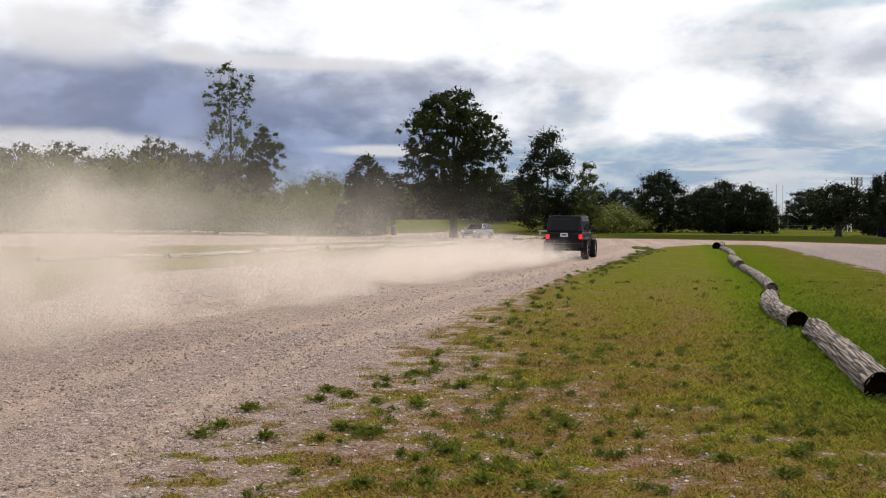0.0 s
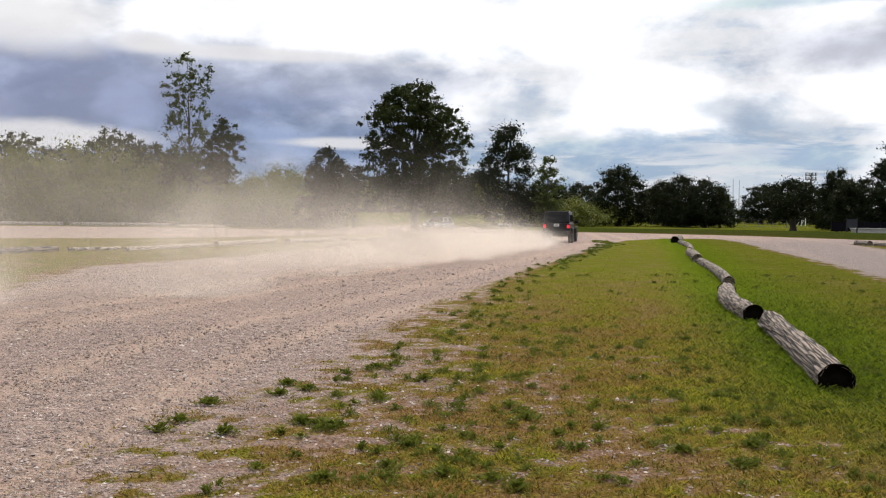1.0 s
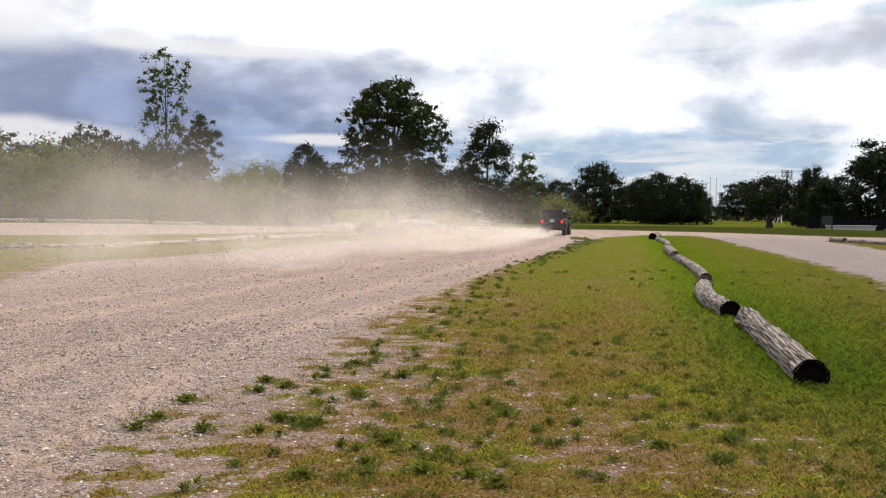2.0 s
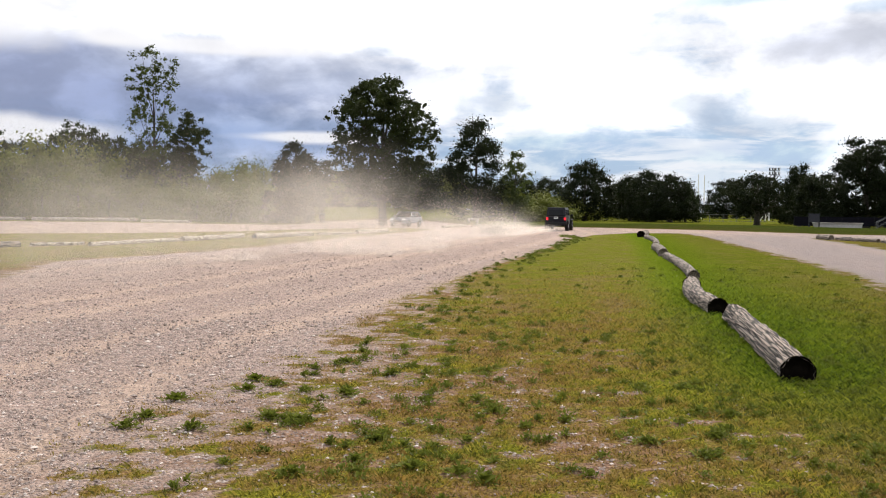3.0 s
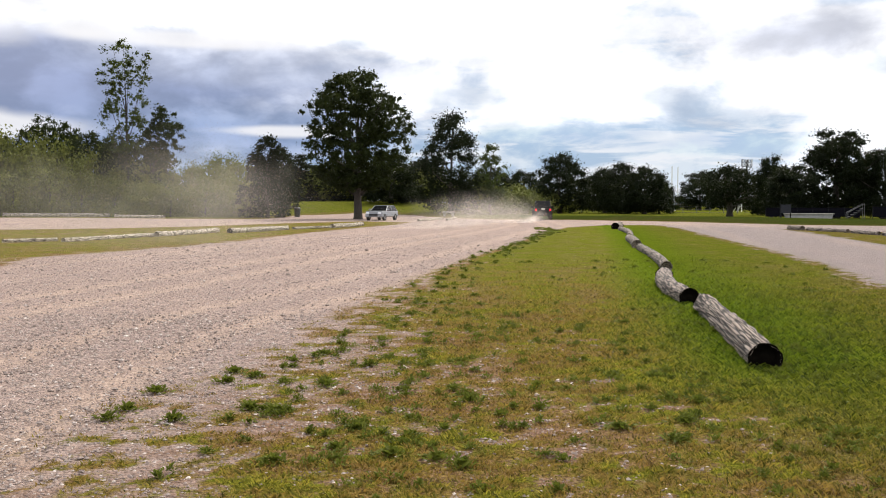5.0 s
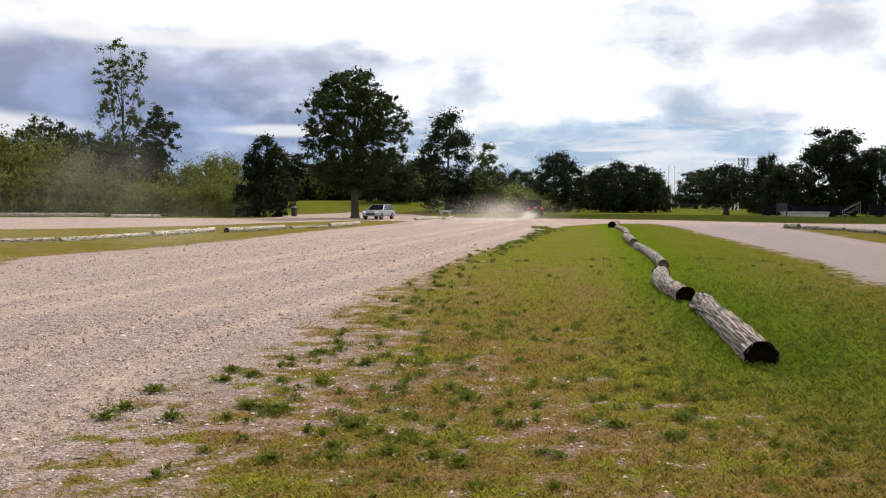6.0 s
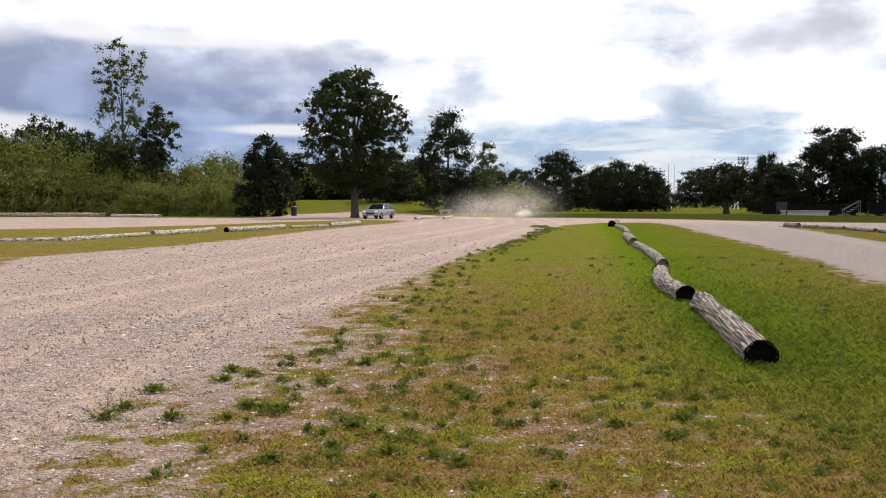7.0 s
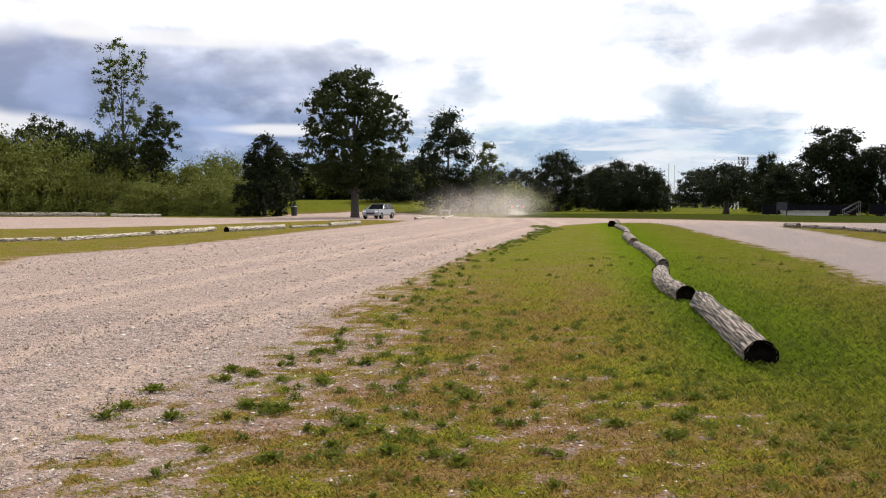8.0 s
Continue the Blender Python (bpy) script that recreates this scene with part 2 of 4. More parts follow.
def glass_material():
    m, N, b = material("tinted_glass")
    N.set(b, "Base Color", (0.008, 0.009, 0.011, 1))
    N.set(b, "Roughness", 0.12)
    N.set(b, "Specular IOR Level", 0.14)
    return m


def lamp_glow(name, colour, strength):
    m, N, b = material(name)
    N.set(b, "Base Color", (*colour, 1))
    N.set(b, "Emission Color", (*colour, 1))
    N.set(b, "Emission Strength", strength)
    N.set(b, "Roughness", 0.2)
    return m


GROUND, BLADES, GLASS = ground_material(), blade_material(), glass_material()
DUST = (dust_material("dense_dust", 0.16), dust_material("thin_dust", 0.060), dust_material("dust_haze", 0.0155))
# these two near-black greens carry the crowns' backlit shade in the leaf colour
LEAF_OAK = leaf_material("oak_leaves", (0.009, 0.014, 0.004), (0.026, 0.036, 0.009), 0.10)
LEAF_BACKLIT = leaf_material("backlit_leaves", (0.004, 0.007, 0.003), (0.010, 0.015, 0.005), 0.06)
LEAF_LIGHT = leaf_material("light_leaves", (0.030, 0.042, 0.014), (0.080, 0.098, 0.032), 0.22)
LEAF_BUSH = leaf_material("shrub_leaves", (0.038, 0.050, 0.010), (0.190, 0.200, 0.042), 0.16)
BARK = bark_material("tree_bark", (0.065, 0.054, 0.045), (0.03, 0.025, 0.02))
LOG_BARK = bark_material("weathered_log", (0.30, 0.24, 0.20), (0.014, 0.010, 0.008), 1.9, 0.022)
LOG_PALE = bark_material("bleached_log", (0.66, 0.57, 0.46), (0.07, 0.055, 0.04), 2.0, 0.06)
LOG_END = plain("dark_log_wood", (0.006, 0.005, 0.004), 1.0, spec=0.0, vary=0.5, scale=14, bump=0.6)
JEEP_PAINT = plain("black_paint", (0.008, 0.008, 0.011), 0.35, vary=0.2, spec=0.2)
BLACK_PLASTIC = plain("black_plastic", (0.012, 0.012, 0.013), 0.7, spec=0.2, bump=0.2, scale=30)
RUBBER = plain("dusty_rubber", (0.020, 0.018, 0.017), 0.9, spec=0.2, vary=0.4, bump=0.3, scale=12)
ALLOY = plain("alloy", (0.45, 0.45, 0.46), 0.35, 0.9)
SILVER = plain("silver_paint", (0.20, 0.205, 0.22), 0.35, 0.35, vary=0.06, coat=0.6)
WHITE_PAINT = plain("white_paint", (0.72, 0.72, 0.70), 0.5, vary=0.1)
CONCRETE = plain("concrete", (0.42, 0.40, 0.37), 0.9, vary=0.25, bump=0.3, scale=3)
GALV = plain("galvanised_steel", (0.11, 0.112, 0.118), 0.7, 0.3, vary=0.2)
DARK_STEEL = plain("dark_steel", (0.020, 0.021, 0.024), 0.8, 0.1, vary=0.3, spec=0.2)
BIN_PLASTIC = plain("dark_bin", (0.03, 0.03, 0.032), 0.6, vary=0.3)
PALE_STONE = plain("grey_stone", (0.33, 0.315, 0.29), 0.95, vary=0.4, bump=0.5, scale=20)
RED_GLOW = lamp_glow("red_tail_glass", (0.85, 0.02, 0.03), 0.9)
CLEAR_LAMP = plain("headlamp_glass", (0.75, 0.77, 0.8), 0.1, vary=0.03, coat=0.5)
LAMP_FACE = plain("floodlight_face", (0.6, 0.62, 0.65), 0.25, vary=0.05)


def pebble_material():
    m, N, b = material("pebbles")
    rnd = N.add("ShaderNodeNewGeometry").outputs["Random Per Island"]
    r = N.add("ShaderNodeValToRGB", Fac=rnd)
    e = r.color_ramp.elements
    e[0].position, e[0].color = 0.0, (0.16, 0.125, 0.112, 1)
    e[1].position, e[1].color = 1.0, (0.55, 0.48, 0.44, 1)
    for p, c in ((0.45, (0.25, 0.195, 0.172)), (0.8, (0.31, 0.255, 0.225))):
        e.new(p).color = (*c, 1)
    N.set(b, "Base Color", r.outputs[0])
    N.set(b, "Roughness", 0.9)
    return m


PEBBLE = pebble_material()


# ---- mesh helpers ----
def mesh_from(name, verts, faces, material_, smooth=False):
    """A mesh from numpy arrays: verts (n, 3), faces (m, k) with one k."""
    verts, faces = np.asarray(verts, np.float32), np.asarray(faces, np.int32)
    me = bpy.data.meshes.new(name)
    me.vertices.add(len(verts))
    me.vertices.foreach_set("co", verts.ravel())
    k = faces.shape[1]
    me.loops.add(faces.size)
    me.loops.foreach_set("vertex_index", faces.ravel())
    me.polygons.add(len(faces))
    me.polygons.foreach_set("loop_start", np.arange(0, faces.size, k, dtype=np.int32))
    me.polygons.foreach_set("use_smooth", np.full(len(faces), smooth))
    me.update(calc_edges=True)
    me.materials.append(material_)
    return me


def part(name, bm, material_, parent, label="", smooth=False):
    me = bpy.data.meshes.new(name)
    for f in bm.faces:
        f.smooth = smooth
    bm.to_mesh(me)
    bm.free()
    me.materials.append(material_)
    ob = new(name, me)
    ob.parent = parent
    if label:
        tagged(ob, label)
    return ob


def box(bm, x0, x1, y0, y1, z0, z1, bevel=0.0, taper=None):
    """A box, its edges bevelled. taper (dx, dy0, dy1): how far the top draws in at the sides, the rear and the front."""
    made = bmesh.ops.create_cube(bm, size=1.0)["verts"]
    for v in made:
        top = v.co.z > 0
        px, py, pz = (x1 if v.co.x > 0 else x0), (y1 if v.co.y > 0 else y0), (z1 if top else z0)
        if taper and top:
            px += -taper[0] if v.co.x > 0 else taper[0]
            py += -taper[2] if v.co.y > 0 else taper[1]
        v.co = (px, py, pz)
    if bevel:
        edges = {e for v in made for e in v.link_edges}
        bmesh.ops.bevel(bm, geom=list(edges), offset=bevel, segments=2, profile=0.5, affect="EDGES")
    return bm


def tube(bm, points, radii, sides=8, caps=True):
    """A tapered tube along points."""
    rings = []
    pts = [Vector(p) for p in points]
    for i, p in enumerate(pts):
        d = (pts[min(i + 1, len(pts) - 1)] - pts[max(i - 1, 0)]).normalized()
        a = d.cross(Vector((0.31, 0.87, 0.38))).normalized()
        c = d.cross(a)
        rings.append([bm.verts.new(p + radii[i] * (math.cos(t) * a + math.sin(t) * c)) for t in (2 * math.pi * k / sides for k in range(sides))])
    for r0, r1 in zip(rings, rings[1:]):
        for k in range(sides):
            bm.faces.new((r0[k], r0[(k + 1) % sides], r1[(k + 1) % sides], r1[k]))
    if caps:
        bm.faces.new(rings[0][::-1])
        bm.faces.new(rings[-1])
    return bm


def thing(name, m, label, category, group="", kind=""):
    ob = new(name)
    ob.matrix_basis = m
    return tagged(ob, label, category, group, kind)


# ---- ground ----
NEAR_LAWN = ((-1.9, 2), (-1.75, 4.8), (-1.64, 5.7), (-1.52, 6.7), (-1.36, 7.7), (-1.11, 8.8), (-0.9, 10.6), (-0.7, 12.7), (-0.46, 16.5), (0.2, 21.1), (1.2, 28.0),
             (3.3, 38.3), (6.1, 53.0), (8.4, 62), (12.0, 68.5), (15.4, 69), (14.8, 60.6), (12.4, 43.7), (10.9, 32.0), (9.8, 25.2), (8.6, 19.8),
             (7.8, 16.1), (7, 10), (6.5, 0), (6, -8), (-4, -8))
LEFT_STRIP = ((-10, 16), (-12.8, 26.5), (-12.0, 28.6), (-10.7, 32.5), (-9.3, 38.3), (-8.3, 47.4), (-6.6, 57.9), (-4.4, 68.6), (-3.6, 77), (-7.4, 80),
              (-12.6, 71), (-16.2, 62), (-20.8, 56.5), (-26.2, 53), (-45, 44), (-60, 15))
RIGHT_STRIP = ((22.0, 58.5), (23.4, 59.4), (25.0, 52), (26, 45), (25, 36), (17.5, 34), (20, 47))
FAR_MEADOW = ((-300, 80), (-60, 96), (-39, 98), (-27, 93), (-19.5, 91), (-18.5, 95), (-19.5, 114), (-11, 121), (-3, 116), (1.5, 99), (6, 93), (12.4, 91), (21.5, 82.5),
              (27.4, 71.5), (34, 68), (60, 58), (300, 40), (300, 2900), (-300, 2900))


def inside_distance(px, py, polygon):
    """Signed distance to a polygon's rim, positive inside."""
    n = len(polygon)
    best = np.full(px.shape, 1e9)
    odd = np.zeros(px.shape, bool)
    for i in range(n):
        (x0, y0), (x1, y1) = polygon[i], polygon[(i + 1) % n]
        dx, dy = x1 - x0, y1 - y0
        t = np.clip(((px - x0) * dx + (py - y0) * dy) / (dx * dx + dy * dy), 0, 1)
        best = np.minimum(best, np.hypot(px - x0 - t * dx, py - y0 - t * dy))
        if y0 != y1:
            odd ^= ((y0 > py) != (y1 > py)) & (px < (x1 - x0) * (py - y0) / (y1 - y0) + x0)
    return np.where(odd, best, -best)


LOG_LINE = ((3.0, 4.0), (3.0, 8.5), (3.8, 13.2), (4.5, 18.9), (6.7, 31.7), (8.8, 43.8), (11.5, 61.7))
FIRST_TRACK = ((-2.75, 2), (-2.84, 5.7), (-2.9, 7.0), (-2.95, 9.0), (-2.8, 11.3), (-2.3, 13.4), (-0.94, 18.1), (1.3, 29.0), (4.6, 45.0), (8.7, 66.0), (9.8, 95.0))
SECOND_TRACK = ((-8.4, 4), (-7.2, 9), (-6.2, 12.75), (-5.1, 17.0), (-3.2, 28.0), (0.45, 45.0), (5.2, 68.0), (6.5, 95.0))
WHEEL_LINES = (FIRST_TRACK, tuple((x - 1.5, y) for x, y in FIRST_TRACK), SECOND_TRACK, tuple((x - 1.6, y) for x, y in SECOND_TRACK))


def line_x(line, py):
    return np.interp(py, [p[1] for p in line], [p[0] for p in line])


def value_noise(px, py, seed):
    """Smooth lattice noise, 0 to 1, for arrays."""
    ix, iy = np.floor(px).astype(np.int64), np.floor(py).astype(np.int64)
    fx, fy = px - ix, py - iy
    fx, fy = fx * fx * (3 - 2 * fx), fy * fy * (3 - 2 * fy)

    def corner(a, b):
        h = (a * 374761393 + b * 668265263 + seed * 1274126177) & 0xFFFFFFFF
        h = ((h ^ (h >> 13)) * 1103515245) & 0xFFFFFFFF
        return ((h ^ (h >> 16)) & 0xFFFF) / 65535.0

    a = corner(ix, iy) * (1 - fx) + corner(ix + 1, iy) * fx
    b = corner(ix, iy + 1) * (1 - fx) + corner(ix + 1, iy + 1) * fx
    return a * (1 - fy) + b * fy


def rough_noise(px, py, scale, seed, octaves=3):
    total, amp, norm = 0.0, 1.0, 0.0
    for k in range(octaves):
        total = total + amp * value_noise(px * scale * 2 ** k + 31.7 * k, py * scale * 2 ** k, seed + k)
        norm += amp
        amp *= 0.62
    return total / norm


def turf_cover(px, py, grass, lush):
    """How thickly turf covers the soil, about 0 to 1."""
    worn = np.exp(-(((px - 1.0) / 1.3) ** 2 + ((py - 5.9) / 0.7) ** 2)) + 0.9 * np.exp(-(((px - 0.42) / 0.28) ** 2 + ((py - 8.2) / 2.4) ** 2)) + 0.7 * np.exp(-(((px + 0.6) / 0.4) ** 2 + ((py - 9.5) / 2.5) ** 2))
    n = 0.17 * rough_noise(px, py, 0.9, 5, 2) + 0.35 * rough_noise(px, py, 3.3, 9, 2) + 0.48 * rough_noise(px, py, 9.0, 15, 2)
    return np.clip(grass, 0, 1) ** 0.75 * 0.80 + 0.03 + (n - 0.5) * 2.2 + 0.3 * lush + 0.008 * np.clip(py - 8, 0, 30) - 0.26 * worn - 0.09 * np.clip((11.5 - py) / 4, 0, 1) * np.clip((2.4 - px) / 1.5, 0, 1)


def mask_values(px, py):
    near = inside_distance(px, py, NEAR_LAWN)
    meadow = inside_distance(px, py, FAR_MEADOW)
    soft_near = np.where(px < line_x(LOG_LINE, py), 2.3 - 0.058 * py.clip(0, 33), 0.9)
    g = np.maximum.reduce([near / soft_near, inside_distance(px, py, LEFT_STRIP) / 1.2, inside_distance(px, py, RIGHT_STRIP) / 1.0, meadow / 1.5])
    grass = np.clip(0.5 + 0.5 * g, 0, 1)
    d = px - line_x(LOG_LINE, py)
    lush = np.exp(-((d - 0.1) / np.where(d > 0.1, 2.6, 1.0 + 0.02 * py.clip(0, 60))) ** 2) * (near > 0) * np.clip((py - 4.6) / 4.5, 0, 1)
    rut = np.zeros(px.shape)
    for line in WHEEL_LINES:
        rut = np.maximum(rut, np.exp(-((px - line_x(line, py)) / 0.30) ** 2))
    across = px - line_x(WHEEL_LINES[0], py)
    streak = np.sin(across * 2.9 + 0.6 * np.sin(py * 0.11)) + np.sin(across * 4.7 + 1.3 + 0.8 * np.sin(py * 0.07 + 1)) + 0.8 * np.sin(across * 1.3 + 2.0)
    rut = np.maximum(rut, np.clip(streak / 2.4, 0, 1) * 0.7)
    rut = rut * np.clip((-near - 0.25) / 0.9, 0, 1)
    lush = np.maximum(lush, 0.2 * (inside_distance(px, py, LEFT_STRIP) > 0))
    lush = np.maximum(lush, 0.5 * np.clip((py - 10.0) / 18.0, 0, 1) * (near > 0))
    lush = np.maximum(lush, 0.55 * (meadow > 3.0))
    # band along the bank where tree shade is painted into the turf colour
    tall = np.clip((px - 2.0) / 8.0, 0, 1) * np.clip(0.5 + meadow, 0, 1) * np.clip(1.6 - meadow / 16.0, 0, 1)
    return grass, lush, rut, tall, meadow


def deep_turf(px, py):
    """How far the turf colour goes to a darker green, 0 to 1: on the one side of the lawn, and beyond y 92."""
    d = px - line_x(LOG_LINE, py)
    return np.clip((d + 1.2) / 1.6, 0, 1) * (0.55 + 0.45 * rough_noise(px, py, 0.8, 33, 2)) * (py < 80) + 0.8 * (py > 92)


def ground_height(px, py, meadow):
    """Nearly flat; a low grassy bank where the far meadow begins on the one side."""
    side = np.clip((px - 4.0) / 14.0, 0, 1)
    bank = 0.42 * side * np.clip(meadow / 4.0, 0, 1) ** 1.5
    bank = bank - 0.42 * side * np.clip((meadow - 6.0) / 20.0, 0, 1)
    t = np.clip((py - 110.0) / 40.0, 0, 1)
    hill = 1.9 * t * t * (3 - 2 * t) * np.clip((6.0 - px) / 10.0, 0, 1)
    return bank + hill


def build_ground():
    def steps(lo, hi, dense_lo, dense_hi, step, grow):
        mid = list(np.arange(dense_lo, dense_hi + 1e-6, step))
        up, s = [mid[-1]], step
        while up[-1] < hi:
            s *= grow
            up.append(up[-1] + s)
        down, s = [mid[0]], step
        while down[-1] > lo:
            s *= grow
            down.append(down[-1] - s)
        return np.array(down[:0:-1] + mid + up[1:])

    xs = steps(-2500, 2500, -6, 8, 0.09, 1.035)
    ys = steps(-400, 3500, 3.6, 16, 0.09, 1.02)
    gx, gy = np.meshgrid(xs, ys)
    grass, lush, rut, far, meadow = mask_values(gx, gy)
    rng = np.random.default_rng(3)
    z = ground_height(gx, gy, meadow)
    near = (gy > 2) & (gy < 36) & (abs(gx) < 18)
    z = z + np.where(near, rng.normal(0, 0.004, gx.shape) - 0.018 * rut, 0)
    verts = np.stack([gx.ravel(), gy.ravel(), z.ravel()], 1)
    ny, nx = gx.shape
    a = (np.arange(ny - 1)[:, None] * nx + np.arange(nx - 1)[None, :]).ravel()
    faces = np.stack([a, a + 1, a + nx + 1, a + nx], 1)
    me = mesh_from("ground", verts, faces, GROUND, True)
    for key, values in (("grass", grass), ("lush", lush), ("rut", rut), ("meadow", far), ("turf", turf_cover(gx, gy, grass, lush)), ("deep", deep_turf(gx, gy)), ("grey", np.clip((gx - line_x(LOG_LINE, gy)) / 2.0, 0, 1) * np.clip((75 - gy) / 15, 0, 1))):
        layer = me.attributes.new(key, "FLOAT", "POINT")
        layer.data.foreach_set("value", values.ravel().astype(np.float32))
    return tagged(new("ground", me), "open ground of dusty grey gravel and patchy mown grass", "ground", kind="structure")


build_ground()


def build_blades():
    rng = np.random.default_rng(11)
    sets = ((190000, 3.6, 19.0, 0.027, 0.0085, 9.0), (60000, 8.0, 30.0, 0.026, 0.013, 11.0))
    allv, alll = [], []
    for count, y0, y1, tall, wide, fade in sets:
        py = rng.uniform(y0, y1, count)
        px = rng.uniform(-0.46, 0.52, count) * py
        grass, lush, rut, far, meadow = mask_values(px, py)
        patch = turf_cover(px, py, grass, lush)
        keep = (patch + rng.uniform(-0.25, 0.25, count) > 0.48) & (meadow < 0) & (grass > 0.15) & (px > -6.0 + 0.02 * py) & (rng.uniform(0, 1, count) < np.clip((y1 - py) / (y1 - fade), 0, 1)) & (rng.uniform(0, 1, count) < np.clip((py - y0 + 0.01) / 4.0 + (y0 < 5), 0, 1))
        px, py, lush, patch, grass = px[keep], py[keep], lush[keep], patch[keep], grass[keep]
        n = len(px)
        h = tall * rng.uniform(0.4, 1.3, n) * (1 + 0.35 * lush) * (0.35 + 1.2 * np.clip(patch - 0.3, 0, 1))
        turn, lean = rng.uniform(0, 2 * math.pi, n), rng.uniform(0.5, 1.7, n)
        ax, ay = np.cos(turn), np.sin(turn)
        w = wide * rng.uniform(0.6, 1.4, n)
        dirx, diry = -ay, ax
        v = np.zeros((n, 4, 3))
        v[:, 0] = np.stack([px - ax * w / 2, py - ay * w / 2, np.full(n, -0.006)], 1)
        v[:, 1] = np.stack([px + ax * w / 2, py + ay * w / 2, np.full(n, -0.006)], 1)
        v[:, 2] = np.stack([px + ax * w * 0.35 + dirx * lean * h * 0.35, py + ay * w * 0.35 + diry * lean * h * 0.35, h * 0.6], 1)
        v[:, 3] = np.stack([px + dirx * lean * h, py + diry * lean * h, h], 1)
        allv.append(v.reshape(-1, 3))
        alll.append(np.repeat(lush, 4))
    v = np.concatenate(allv)
    f = np.arange(len(v)).reshape(-1, 4)[:, [0, 1, 2, 3]]
    me = mesh_from("grass", v, f, BLADES)
    layer = me.attributes.new("lush", "FLOAT", "POINT")
    layer.data.foreach_set("value", np.concatenate(alll).astype(np.float32))
    deep = me.attributes.new("deep", "FLOAT", "POINT")
    deep.data.foreach_set("value", deep_turf(v[:, 0], v[:, 1]).astype(np.float32))
    tagged(new("grass", me), "short patchy grass, dry and green, growing in thin soil", "grass", kind="stuff")


build_blades()


def build_weeds():
    """Low tufts and leafy weeds in the thin turf and along the gravel's rim."""
    rng = np.random.default_rng(21)
    v, f = [], []
    spots = []
    while len(spots) < 430:
        y = math.sqrt(rng.uniform(4.2 ** 2, 26 ** 2))
        x = rng.uniform(-0.55, 0.5) * y
        d = float(inside_distance(np.array([x]), np.array([y]), NEAR_LAWN)[0])
        if -0.5 < d < 6.0 and rng.random() < (0.35 if d < 0 else 0.8 if d < 1.6 else 0.5) * (1.0 if y < 9 else max(0.05, 1.0 - (y - 9) / 7)):
            spots.append((x, y))
    for _ in range(170):
        y = rng.uniform(13, 60)
        spots.append((float(np.interp(y, [p[1] for p in NEAR_LAWN[5:13]], [p[0] for p in NEAR_LAWN[5:13]])) + rng.normal(0.05, 0.28), y))
    large = ((-2.44, 7.6), (-1.95, 8.05), (-1.75, 8.3), (-2.5, 6.65), (-2.45, 6.95), (-2.0, 6.6), (-1.3, 9.6), (-1.5, 7.0), (-0.62, 6.35), (-0.35, 5.7), (0.1, 5.45), (1.75, 6.6), (-1.05, 5.5), (-1.37, 6.97), (1.55, 6.09), (1.25, 6.42), (-0.71, 5.83), (-1.05, 7.92), (-1.98, 8.54), (-1.26, 6.88), (1.85, 7.4), (2.05, 7.3), (-0.05, 5.6), (-0.75, 8.9), (0.2, 7.3))
    for x, y in list(large) + spots:
        chosen = (x, y) in large
        r = 0.07 if chosen else rng.uniform(0.02, 0.06) * (1 + y / 22)
        for _ in range(110 if chosen else int(rng.integers(26, 64))):
            a, q = rng.uniform(0, 2 * math.pi), rng.normal(0, 0.7)
            c = np.array([x + r * 1.5 * q * math.cos(a), y + r * 1.3 * q * math.sin(a), 0.0])
            reach = rng.uniform(0.018, 0.045) * (1.3 if chosen else 1.0) * (0.8 + y / 30)
            up = reach * rng.uniform(0.1, 0.9) * math.exp(-0.5 * q * q)
            lean = rng.uniform(0, 2 * math.pi)
            out = np.array([math.cos(lean), math.sin(lean), 0]) * reach
            side = np.array([-math.sin(lean), math.cos(lean), 0]) * reach * rng.uniform(0.15, 0.35)
            lift = np.array([0, 0, rng.uniform(0.0, 0.04) * math.exp(-q * q)])
            i = len(v)
            v += [c + lift * 0.5, c + out * 0.5 - side + lift + (0, 0, up * 0.7), c + out + lift + (0, 0, up), c + out * 0.5 + side + lift + (0, 0, up * 0.7)]
            f.append((i, i + 1, i + 2, i + 3))
    me = mesh_from("weeds", np.array(v), np.array(f), leaf_material("weed_leaves", (0.024, 0.034, 0.005), (0.160, 0.175, 0.024), 0.3))
    tagged(new("weeds", me), "low green weeds and tufts dotted over thin turf", "weeds", kind="stuff")


build_weeds()


